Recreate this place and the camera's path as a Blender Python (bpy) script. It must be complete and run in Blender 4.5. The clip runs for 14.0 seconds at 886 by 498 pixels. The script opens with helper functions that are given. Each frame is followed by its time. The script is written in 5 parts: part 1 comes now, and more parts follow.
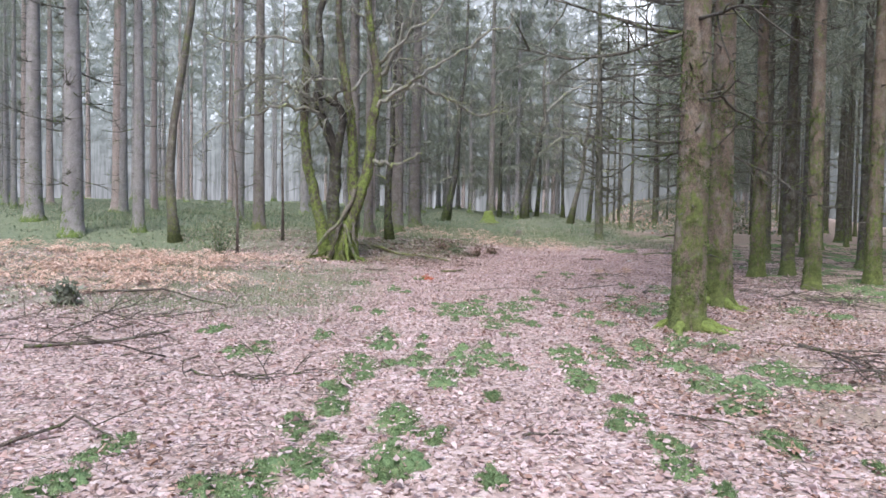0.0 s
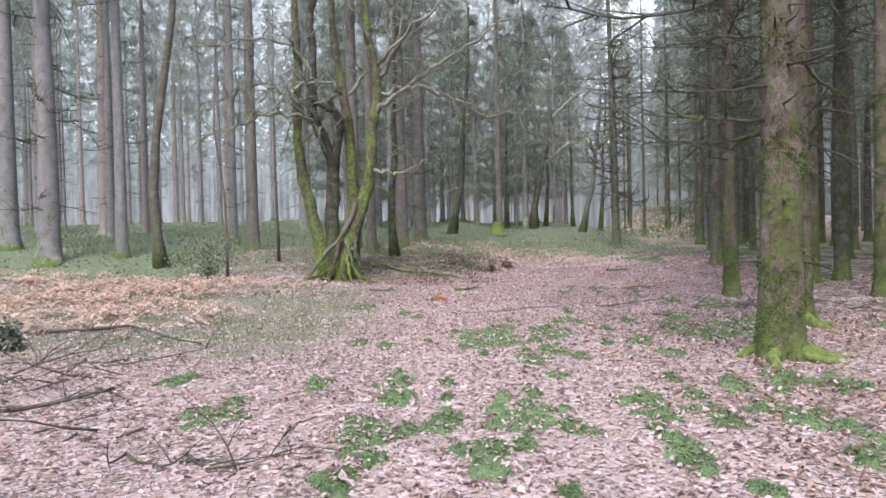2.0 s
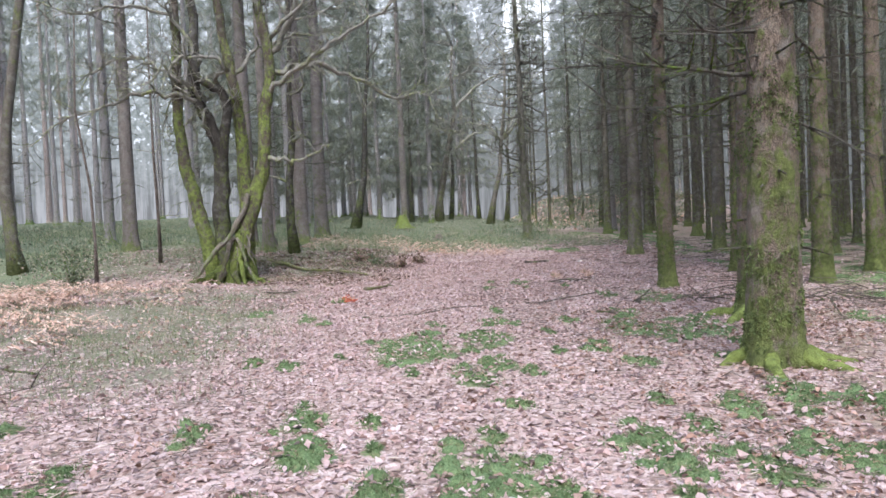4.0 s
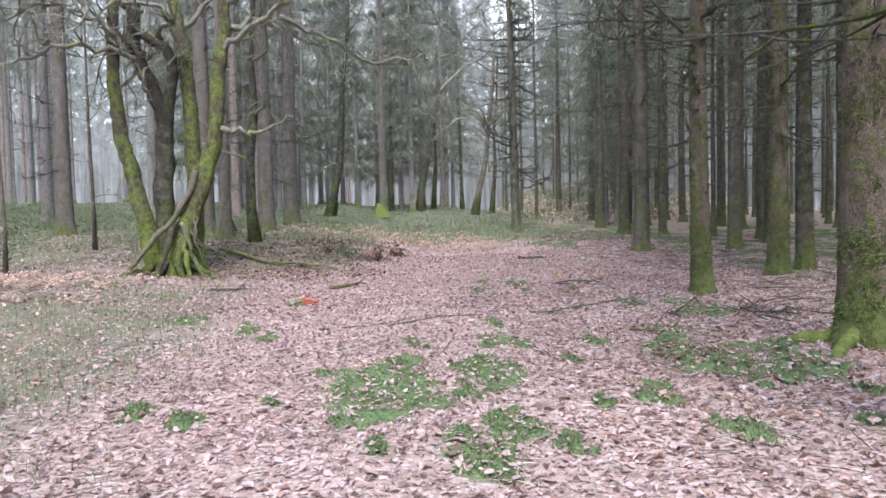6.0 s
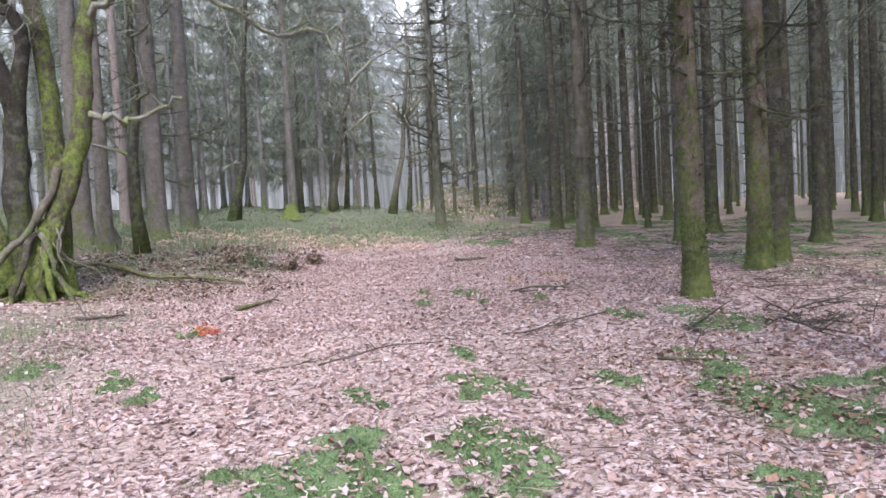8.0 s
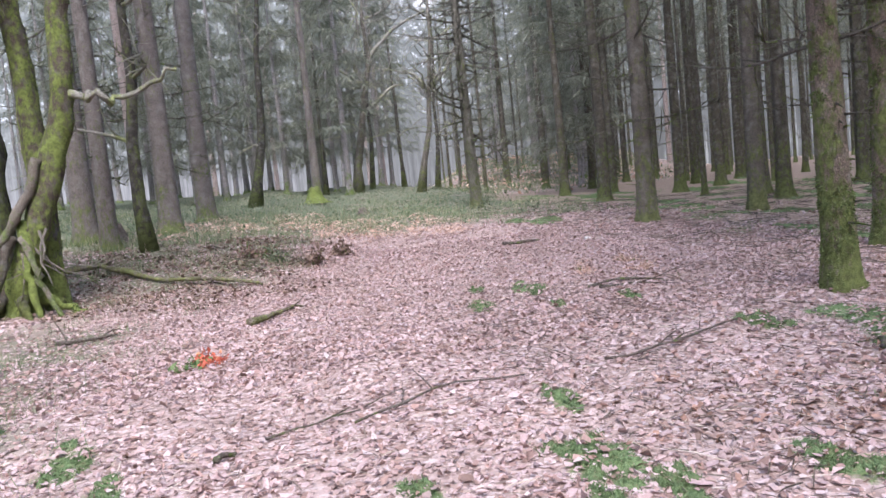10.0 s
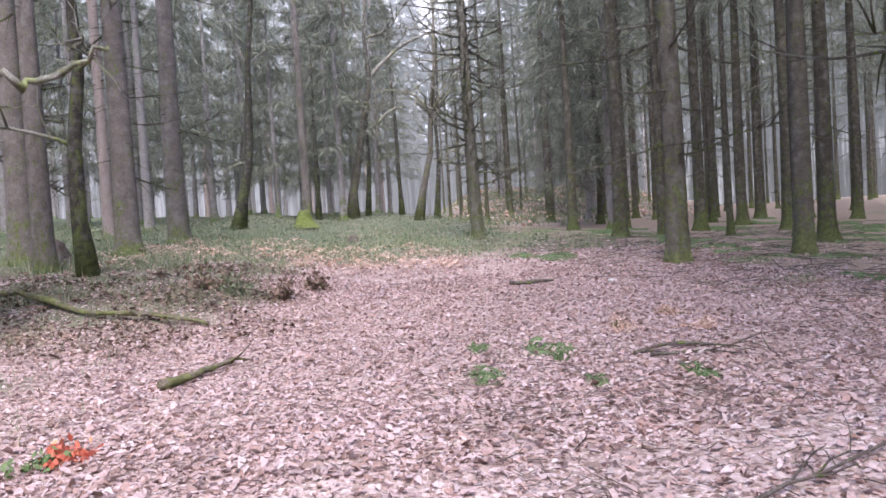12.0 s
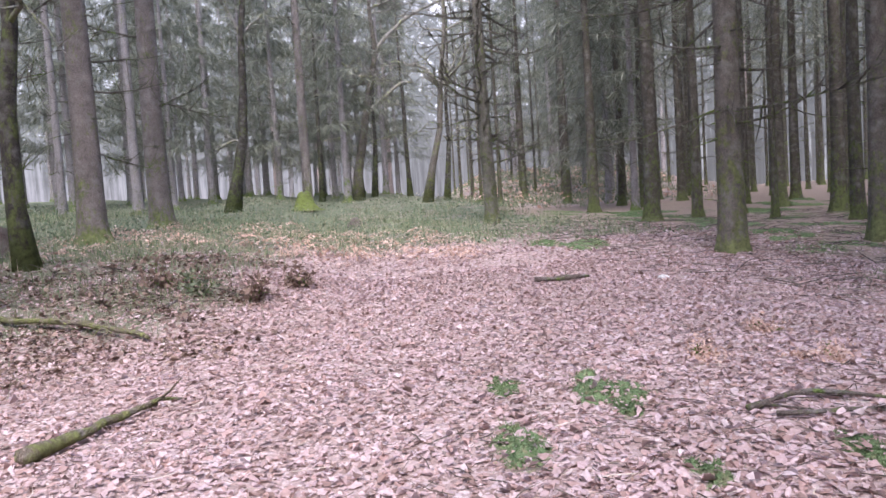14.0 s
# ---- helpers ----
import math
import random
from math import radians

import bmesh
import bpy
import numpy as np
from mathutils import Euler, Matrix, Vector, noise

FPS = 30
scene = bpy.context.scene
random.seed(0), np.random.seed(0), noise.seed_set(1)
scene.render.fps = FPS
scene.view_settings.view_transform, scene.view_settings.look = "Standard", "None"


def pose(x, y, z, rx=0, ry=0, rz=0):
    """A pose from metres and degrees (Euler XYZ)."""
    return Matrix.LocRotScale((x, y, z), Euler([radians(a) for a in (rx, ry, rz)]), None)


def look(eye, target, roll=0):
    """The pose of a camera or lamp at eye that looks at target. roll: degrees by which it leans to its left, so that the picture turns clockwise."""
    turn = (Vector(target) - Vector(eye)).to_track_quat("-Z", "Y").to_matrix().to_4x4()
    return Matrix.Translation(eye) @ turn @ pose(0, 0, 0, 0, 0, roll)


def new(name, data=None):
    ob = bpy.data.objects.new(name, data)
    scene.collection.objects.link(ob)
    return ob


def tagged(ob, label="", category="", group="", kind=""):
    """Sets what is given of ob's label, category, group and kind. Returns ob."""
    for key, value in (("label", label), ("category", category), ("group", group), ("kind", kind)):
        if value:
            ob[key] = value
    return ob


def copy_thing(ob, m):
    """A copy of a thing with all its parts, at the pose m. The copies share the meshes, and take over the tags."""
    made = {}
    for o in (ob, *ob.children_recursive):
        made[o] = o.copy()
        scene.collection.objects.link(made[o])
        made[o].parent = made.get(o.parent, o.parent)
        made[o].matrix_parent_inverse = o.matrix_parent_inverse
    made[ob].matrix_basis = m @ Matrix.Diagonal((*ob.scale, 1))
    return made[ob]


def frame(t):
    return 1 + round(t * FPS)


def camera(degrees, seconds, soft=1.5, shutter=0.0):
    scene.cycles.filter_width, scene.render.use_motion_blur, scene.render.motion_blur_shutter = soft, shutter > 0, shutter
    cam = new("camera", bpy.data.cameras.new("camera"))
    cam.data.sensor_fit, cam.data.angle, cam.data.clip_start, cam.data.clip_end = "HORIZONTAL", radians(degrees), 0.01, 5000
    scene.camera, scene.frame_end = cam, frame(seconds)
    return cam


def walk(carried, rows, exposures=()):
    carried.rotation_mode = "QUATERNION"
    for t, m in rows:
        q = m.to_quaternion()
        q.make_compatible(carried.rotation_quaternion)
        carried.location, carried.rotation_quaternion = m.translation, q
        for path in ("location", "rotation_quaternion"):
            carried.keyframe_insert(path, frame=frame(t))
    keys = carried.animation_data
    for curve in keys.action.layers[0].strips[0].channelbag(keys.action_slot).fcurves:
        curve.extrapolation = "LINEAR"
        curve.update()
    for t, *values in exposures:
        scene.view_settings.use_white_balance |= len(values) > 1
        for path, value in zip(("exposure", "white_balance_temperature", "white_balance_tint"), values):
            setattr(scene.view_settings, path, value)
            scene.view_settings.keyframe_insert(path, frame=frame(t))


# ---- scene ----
cam = camera(63.0, 14.0, 1.55)
PATH = [
    (0, (0.085, -0.564, 1.508), (0.058, 1.435, 1.439), 0.9),
    (0.5, (0.008, 0.11, 1.509), (-0.032, 2.109, 1.451), -1.9),
    (1, (-0.024, 0.672, 1.475), (-0.177, 2.666, 1.442), -3.4),
    (1.5, (-0.087, 1.202, 1.454), (-0.246, 3.196, 1.416), -2.0),
    (2, (-0.188, 1.758, 1.476), (-0.225, 3.757, 1.446), -1.2),
    (2.5, (-0.226, 2.335, 1.482), (-0.237, 4.335, 1.45), -1.5),
    (3, (-0.295, 2.82, 1.479), (-0.224, 4.818, 1.454), -2.0),
    (3.5, (-0.398, 3.294, 1.495), (-0.181, 5.281, 1.427), -1.6),
    (3.7, (-0.394, 3.489, 1.459), (-0.16, 5.474, 1.409), -2.5),
    (5.8, (-0.067, 6.476, 1.348), (0.195, 8.457, 1.261), -0.9),
    (6, (-0.074, 6.8, 1.358), (0.214, 8.777, 1.28), -1.2),
    (6.5, (-0.078, 7.454, 1.32), (0.304, 9.417, 1.286), -3.9),
    (7, (-0.097, 8.124, 1.333), (0.338, 10.075, 1.259), -2.7),
    (7.2, (-0.109, 8.421, 1.336), (0.373, 10.359, 1.244), -2.3),
    (9.3, (0.163, 10.959, 1.435), (0.708, 12.882, 1.364), -3.4),
    (9.5, (0.185, 11.183, 1.461), (0.687, 13.117, 1.364), -3.4),
    (10, (0.18, 11.818, 1.466), (0.632, 13.76, 1.315), -5.7),
    (10.5, (0.253, 12.407, 1.452), (0.564, 14.379, 1.321), -7.5),
    (11, (0.465, 12.976, 1.419), (0.781, 14.943, 1.245), -3.5),
    (11.5, (0.6, 13.625, 1.422), (1.046, 15.565, 1.23), -2.6),
    (12, (0.827, 14.325, 1.392), (1.291, 16.269, 1.325), -3.5),
    (12.5, (0.951, 14.91, 1.384), (1.528, 16.822, 1.284), -1.6),
    (13, (1.09, 15.437, 1.387), (1.622, 17.362, 1.285), -3.9),
    (13.5, (1.269, 16.037, 1.413), (1.697, 17.99, 1.349), -4.0),
    (14, (1.395, 16.648, 1.417), (1.827, 18.597, 1.301), -3.6),
]
walk(cam, [(t, look(eye, target, roll)) for t, eye, target, roll in PATH], [(0, 1.7, 6100, 9), (3.5, 1.7, 6100, 9), (9.5, 1.86, 6100, 14), (14, 1.9, 6100, 20)])

# ---- world and light: a bright overcast winter day ----
world = bpy.data.worlds.new("overcast_sky")
scene.world = world
world.use_nodes = True
wn = world.node_tree.nodes
sky = wn.new("ShaderNodeTexSky")
sky.sky_type, sky.sun_disc = "NISHITA", False
sky.sun_elevation, sky.sun_rotation = radians(56), radians(190)
sky.air_density, sky.dust_density, sky.ozone_density = 1.0, 2.0, 1.0
world.node_tree.links.new(sky.outputs[0], wn["Background"].inputs[0])
wn["Background"].inputs[1].default_value = 0.15
sun = new("sun", bpy.data.lights.new("sun", "SUN"))
sun.data.energy, sun.data.angle, sun.data.color = 1.5, radians(30), (1.0, 0.97, 0.93)
sun.matrix_world = look((-8, -32, 62), (1, 10, 0))

# ---- materials ----


class Nodes:
    """A small hand for node trees: n(type, inputs..., sets)."""

    def __init__(self, name):
        self.mat = bpy.data.materials.new(name)
        self.mat.use_nodes = True
        self.tree = self.mat.node_tree
        self.shader = self.tree.nodes["Principled BSDF"]

    def add(self, kind, ins=(), **sets):
        n = self.tree.nodes.new("ShaderNode" + kind)
        for k, v in sets.items():
            setattr(n, k, v)
        for k, v in dict(ins).items():
            self.put(n.inputs[k], v)
        return n

    def put(self, socket, v):
        if isinstance(v, bpy.types.NodeSocket):
            self.tree.links.new(v, socket)
        else:
            socket.default_value = v

    def noise(self, vec, scale, detail=4.0, rough=0.6):
        return self.add("TexNoise", {"Vector": vec, "Scale": scale, "Detail": detail, "Roughness": rough}).outputs[0]

    def ramp(self, fac, stops):
        n = self.add("ValToRGB", {"Fac": fac})
        e = n.color_ramp.elements
        while len(e) < len(stops):
            e.new(0.5)
        for el, (p, c) in zip(e, stops):
            el.position, el.color = p, (*c, 1) if len(c) == 3 else c
        return n.outputs[0]

    def step(self, v, a, b):
        n = self.add("MapRange", {"Value": v, "From Min": a, "From Max": b})
        return n.outputs[0]

    def math(self, op, a, b=0.0):
        n = self.add("Math", operation=op)
        self.put(n.inputs[0], a)
        self.put(n.inputs[1], b)
        return n.outputs[0]

    def mix(self, f, a, b):
        n = self.add("Mix", data_type="RGBA")
        self.put(n.inputs[0], f)
        self.put(n.inputs[6], (*a, 1) if isinstance(a, tuple) else a)
        self.put(n.inputs[7], (*b, 1) if isinstance(b, tuple) else b)
        return n.outputs[2]

    def finish(self, colour, rough=0.85, height=None, bump=0.4, dist=0.02, spec=0.25):
        self.put(self.shader.inputs["Base Color"], (*colour, 1) if isinstance(colour, tuple) else colour)
        self.put(self.shader.inputs["Roughness"], rough)
        self.shader.inputs["Specular IOR Level"].default_value = spec
        if height is not None:
            b = self.add("Bump", {"Height": height, "Strength": bump, "Distance": dist})
            self.tree.links.new(b.outputs[0], self.shader.inputs["Normal"])
        return self.mat


def bark(name, dark, light, moss, moss_top, plates=9.0, moss_colour=(0.13, 0.19, 0.035)):
    """Bark with vertical plates; moss: how far it spreads (0 to 1), thinning out towards moss_top metres."""
    n = Nodes(name)
    co = n.add("TexCoord").outputs["Object"]
    rnd = n.add("ObjectInfo").outputs["Random"]
    shift = n.add("CombineXYZ", {"X": n.math("MULTIPLY", rnd, 37.0), "Y": n.math("MULTIPLY", rnd, 11.0)}).outputs[0]
    at = n.add("VectorMath", operation="ADD")
    n.put(at.inputs[0], co), n.put(at.inputs[1], shift)
    tall = n.add("Mapping", {"Vector": at.outputs[0], "Scale": (1, 1, 0.45)}).outputs[0]
    warp = n.add("TexNoise", {"Vector": at.outputs[0], "Scale": 14.0, "Detail": 3.0}).outputs[1]
    bent = n.add("VectorMath", operation="MULTIPLY_ADD")
    n.put(bent.inputs[0], warp), n.put(bent.inputs[1], (0.12, 0.12, 0.12)), n.put(bent.inputs[2], tall)
    cell = n.add("TexVoronoi", {"Vector": bent.outputs[0], "Scale": plates * 4.0}, feature="DISTANCE_TO_EDGE").outputs[0]
    big = n.noise(at.outputs[0], 1.7, 3)
    fine = n.noise(tall, plates * 6, 5, 0.7)
    base = n.mix(n.math("ADD", n.math("MULTIPLY", n.step(fine, 0.3, 0.7), 0.6), n.math("MULTIPLY", n.step(n.noise(at.outputs[0], 3.3, 4), 0.3, 0.7), 0.4)), dark, light)
    crack = n.step(cell, 0.0, 0.2)
    # crack edges darkened in the colour, also for small shadows under the flakes
    base = n.mix(n.math("MULTIPLY", n.math("SUBTRACT", 1.0, crack), 0.5), base, tuple(c * 0.45 for c in dark))
    base = n.mix(n.math("MULTIPLY", n.step(n.noise(at.outputs[0], 5.0), 0.5, 0.72), 0.35), base, (0.36, 0.36, 0.33))
    z = n.add("SeparateXYZ", {"Vector": co}).outputs[2]
    foot = n.math("MULTIPLY", n.math("POWER", n.step(z, moss_top * 0.22, 0.0), 1.5), 0.24)
    up = n.math("ADD", n.math("MULTIPLY", n.step(z, moss_top, 0.0), 0.14), foot)
    tufts = n.noise(n.add("Mapping", {"Vector": at.outputs[0], "Scale": (1, 1, 0.6)}).outputs[0], 11.0, 6, 0.7)
    grow = n.math("ADD", n.math("ADD", n.math("MULTIPLY", big, 0.7), n.math("MULTIPLY", tufts, 1.1)), up)
    cover = n.step(grow, 1.08 - 0.3 * moss, 1.26 - 0.3 * moss)
    green = n.mix(n.step(n.noise(at.outputs[0], 12.0, 7, 0.75), 0.3, 0.7), tuple(c * 0.35 for c in moss_colour), tuple(min(1, c * 1.5) for c in moss_colour))
    colour = n.mix(n.math("MULTIPLY", cover, 0.9), base, green)
    h = n.math("ADD", n.math("MULTIPLY", crack, 0.5), n.math("ADD", n.math("MULTIPLY", fine, 0.6), n.math("MULTIPLY", cover, 0.8)))
    return n.finish(colour, 0.92, h, 0.8, 0.035, 0.15)


def shades(name, stops, rough=0.8, translucent=0.0, fine=60.0, damp=None):
    """One colour per leaf or blade, from the ramp, with a fine mottling."""
    n = Nodes(name)
    geo = n.add("NewGeometry")
    c = n.ramp(geo.outputs["Random Per Island"], stops)
    m = n.noise(geo.outputs["Position"], fine, 2)
    c = n.mix(n.math("MULTIPLY", n.step(m, 0.35, 0.75), 0.35), c, tuple(0.45 * v for v in stops[0][1]))
    if damp:
        wet = n.step(n.noise(geo.outputs["Position"], 0.9, 6, 0.7), 0.46, 0.68)
        c = n.mix(n.math("MULTIPLY", wet, 0.6), c, damp)
    out = n.finish(c, rough, m, 0.3, 0.005, 0.2)
    if translucent:
        t = n.add("BsdfTranslucent", {"Color": c})
        mixer = n.add("MixShader", {"Fac": translucent})
        n.tree.links.new(n.shader.outputs[0], mixer.inputs[1])
        n.tree.links.new(t.outputs[0], mixer.inputs[2])
        n.tree.links.new(mixer.outputs[0], n.tree.nodes["Material Output"].inputs[0])
    return out


def cushion_moss():
    """Moss: bright tips and hollow shade painted into the colour, brown withered places."""
    n = Nodes("cushion_moss")
    at = n.add("NewGeometry").outputs["Position"]
    fine = n.noise(at, 90.0, 4, 0.7)
    c = n.mix(n.step(fine, 0.3, 0.7), (0.05, 0.085, 0.035), (0.25, 0.34, 0.16))
    c = n.mix(n.math("MULTIPLY", n.step(n.noise(at, 5.0, 4), 0.4, 0.7), 0.7), c, n.mix(fine, (0.05, 0.085, 0.042), (0.145, 0.215, 0.105)))
    c = n.mix(n.math("MULTIPLY", n.step(n.noise(at, 16.0, 4, 0.7), 0.52, 0.68), 0.6), c, (0.25, 0.20, 0.125))
    return n.finish(c, 0.95, fine, 0.9, 0.02, 0.1)


def litter_ground():
    n = Nodes("forest_floor")
    geo = n.add("NewGeometry").outputs["Position"]
    grass = n.add("Attribute", attribute_name="grass").outputs["Fac"]
    green = n.add("Attribute", attribute_name="green").outputs["Fac"]
    bent = n.add("VectorMath", {0: geo, 1: n.add("VectorMath", {0: n.add("TexNoise", {"Vector": geo, "Scale": 22.0, "Detail": 3.0}).outputs["Color"], 1: (0.05, 0.05, 0.05)}, operation="MULTIPLY").outputs[0]}, operation="ADD").outputs[0]
    cell = n.add("TexVoronoi", {"Vector": bent, "Scale": 24.0, "Randomness": 1.0})
    pick = n.add("SeparateColor", {"Color": cell.outputs["Color"]}).outputs[0]
    leaf = n.ramp(pick, [(0, (0.19, 0.13, 0.11)), (0.3, (0.32, 0.235, 0.205)), (0.65, (0.43, 0.33, 0.305)), (1, (0.57, 0.47, 0.445))])
    soil = n.mix(n.noise(geo, 40.0), (0.20, 0.14, 0.115), (0.40, 0.30, 0.27))
    litter = n.mix(n.step(n.noise(geo, 3.0, 5), 0.42, 0.62), leaf, soil)
    litter = n.mix(0.55, leaf, litter)
    needle = n.add("Attribute", attribute_name="needle").outputs["Fac"]
    litter = n.mix(n.step(n.math("ADD", needle, n.math("SUBTRACT", n.noise(geo, 1.4, 5), 0.5)), 0.35, 0.7), litter, n.mix(n.noise(geo, 30.0, 5), (0.115, 0.085, 0.064), (0.41, 0.32, 0.255)))
    turf = n.mix(n.noise(geo, 18.0, 5), (0.085, 0.09, 0.055), (0.25, 0.235, 0.17))
    lush = n.mix(n.noise(geo, 9.0, 5), (0.075, 0.095, 0.052), (0.20, 0.215, 0.14))
    mossy = n.add("Attribute", attribute_name="moss").outputs["Fac"]
    wob = n.math("MULTIPLY", n.math("SUBTRACT", n.noise(geo, 1.1, 5), 0.5), 1.2)
    c = n.mix(n.step(n.math("ADD", grass, wob), 0.35, 0.75), litter, turf)
    c = n.mix(n.step(n.math("ADD", green, wob), 0.35, 0.75), c, lush)
    ragged = n.math("MULTIPLY", n.math("SUBTRACT", n.noise(geo, 6.0, 5, 0.7), 0.5), 1.6)
    c = n.mix(n.step(n.math("ADD", mossy, ragged), 0.4, 0.6), c, n.mix(n.noise(geo, 50.0, 4), (0.075, 0.11, 0.04), (0.19, 0.25, 0.11)))
    h = n.math("ADD", n.noise(geo, 25.0, 5), n.math("MULTIPLY", pick, 0.6))
    return n.finish(c, 0.9, h, 0.8, 0.05, 0.15)


def distance_backdrop():
    n = Nodes("glowing_distant_forest")
    geo = n.add("NewGeometry").outputs["Position"]
    sep = n.add("SeparateXYZ", {"Vector": geo})
    ang = n.math("ARCTAN2", sep.outputs[0], sep.outputs[1])
    streak = n.add("CombineXYZ", {"X": n.math("MULTIPLY", ang, 150.0), "Y": n.math("MULTIPLY", sep.outputs[2], 0.05)}).outputs[0]
    stems = n.noise(streak, 1.6, 4, 0.7)
    blobs = n.noise(geo, 0.6, 8, 0.8)
    # mist, bright slits and sky gaps are painted into the sheet's glow
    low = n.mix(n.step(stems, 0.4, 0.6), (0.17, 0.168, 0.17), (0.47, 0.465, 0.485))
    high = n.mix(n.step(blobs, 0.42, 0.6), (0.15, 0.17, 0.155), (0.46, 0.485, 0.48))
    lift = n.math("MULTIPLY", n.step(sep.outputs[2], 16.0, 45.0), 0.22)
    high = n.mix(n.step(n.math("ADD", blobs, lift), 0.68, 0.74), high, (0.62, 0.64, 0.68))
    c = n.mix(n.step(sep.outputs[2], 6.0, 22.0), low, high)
    # painted mist dims towards the right
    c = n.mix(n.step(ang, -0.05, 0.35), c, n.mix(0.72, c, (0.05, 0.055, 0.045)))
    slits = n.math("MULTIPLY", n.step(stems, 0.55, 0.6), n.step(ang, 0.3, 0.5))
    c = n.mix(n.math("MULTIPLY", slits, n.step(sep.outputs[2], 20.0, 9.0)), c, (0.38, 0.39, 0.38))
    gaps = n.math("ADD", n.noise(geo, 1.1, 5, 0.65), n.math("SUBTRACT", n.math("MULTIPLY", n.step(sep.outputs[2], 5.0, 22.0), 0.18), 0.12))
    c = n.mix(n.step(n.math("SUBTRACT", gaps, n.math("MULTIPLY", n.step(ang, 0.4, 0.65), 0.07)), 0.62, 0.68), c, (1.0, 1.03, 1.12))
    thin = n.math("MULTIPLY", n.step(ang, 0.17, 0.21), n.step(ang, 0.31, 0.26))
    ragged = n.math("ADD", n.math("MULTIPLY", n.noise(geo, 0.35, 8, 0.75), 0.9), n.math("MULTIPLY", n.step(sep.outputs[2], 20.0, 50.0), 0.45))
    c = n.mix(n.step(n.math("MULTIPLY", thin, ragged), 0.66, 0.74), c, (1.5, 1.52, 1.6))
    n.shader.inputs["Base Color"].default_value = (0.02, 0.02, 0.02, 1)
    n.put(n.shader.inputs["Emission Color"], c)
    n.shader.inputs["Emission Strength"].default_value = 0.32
    return n.mat


BARK_NEAR = bark("spruce_bark_mossy", (0.085, 0.066, 0.05), (0.32, 0.25, 0.20), 0.55, 4.0, 9.0, (0.135, 0.165, 0.05))
# darker copy of spruce bark: the plantation's shade is put into its colour
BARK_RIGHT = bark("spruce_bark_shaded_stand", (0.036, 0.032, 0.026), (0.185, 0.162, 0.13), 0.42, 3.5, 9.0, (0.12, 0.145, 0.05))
# the far stand's mist is put into these pale grey and pinkish barks
BARK_MISTED = bark("spruce_bark_mist_pale", (0.16, 0.145, 0.14), (0.50, 0.46, 0.455), 0.22, 1.8)
BARK_PINK = bark("pine_bark_pinkish", (0.26, 0.20, 0.18), (0.53, 0.44, 0.41), 0.08, 1.2)
BARK_OAK = bark("oak_bark_mossy", (0.045, 0.037, 0.029), (0.21, 0.17, 0.135), 0.64, 8.0, 12.0, (0.20, 0.25, 0.065))
BARK_TWIG = bark("dead_twig_bark", (0.07, 0.06, 0.05), (0.22, 0.20, 0.165), 0.25, 9.0, 20.0)
BARK_TWIG_PALE = bark("lichen_grey_twig_bark", (0.22, 0.21, 0.17), (0.48, 0.47, 0.40), 0.35, 14.0, 22.0, (0.24, 0.28, 0.12))
BARK_DARK = bark("broadleaf_bark_dark", (0.032, 0.028, 0.024), (0.125, 0.11, 0.095), 0.5, 3.5, 12.0, (0.13, 0.155, 0.055))
BARK_LONE = bark("spruce_bark_grey_green", (0.085, 0.08, 0.065), (0.25, 0.23, 0.195), 0.5, 2.5, 9.0, (0.13, 0.15, 0.06))
BARK_LEAN = bark("leaning_tree_bark", (0.075, 0.066, 0.054), (0.26, 0.23, 0.195), 0.45, 3.0, 10.0, (0.16, 0.18, 0.07))
BARK_ROOT = bark("gnarled_root_bark", (0.035, 0.03, 0.024), (0.17, 0.14, 0.11), 0.25, 2.0, 12.0, (0.13, 0.15, 0.045))
BARK_BROWN = bark("spruce_bark_brown", (0.10, 0.088, 0.08), (0.34, 0.295, 0.27), 0.35, 2.0, 9.0, (0.15, 0.18, 0.06))
BARK_LIMB = bark("lichen_pale_limb_bark", (0.10, 0.092, 0.076), (0.60, 0.57, 0.50), 0.36, 12.0, 14.0, (0.30, 0.34, 0.13))
BARK_STRAP = bark("weathered_stilt_root", (0.10, 0.085, 0.068), (0.40, 0.35, 0.29), 0.3, 2.0, 14.0, (0.15, 0.195, 0.065))
WOOD_FALLEN = bark("fallen_wood", (0.09, 0.07, 0.06), (0.26, 0.21, 0.18), -0.75, 3.0, 18.0)
NEEDLES = shades("spruce_needles", [(0, (0.12, 0.13, 0.09)), (0.6, (0.215, 0.228, 0.172)), (1, (0.34, 0.35, 0.28))], 0.7, 0.35, 3.0)
LEAVES = shades("dead_beech_leaves", [(0, (0.2, 0.135, 0.11)), (0.1, (0.36, 0.235, 0.2)), (0.28, (0.49, 0.335, 0.30)), (0.42, (0.55, 0.405, 0.385)), (0.55, (0.52, 0.385, 0.375)), (0.72, (0.62, 0.475, 0.465)), (0.9, (0.64, 0.505, 0.495)), (1, (0.69, 0.585, 0.575))], 0.7, 0.35, 60.0, (0.25, 0.2, 0.17))
LEAVES_FRESH = shades("fresh_beech_leaves", [(0, (0.2, 0.135, 0.11)), (0.1, (0.36, 0.235, 0.2)), (0.28, (0.49, 0.335, 0.30)), (0.42, (0.55, 0.405, 0.385)), (0.55, (0.52, 0.385, 0.375)), (0.72, (0.62, 0.475, 0.465)), (0.9, (0.64, 0.505, 0.495)), (1, (0.69, 0.585, 0.575))], 0.7, 0.35, 60.0, (0.30, 0.215, 0.18))
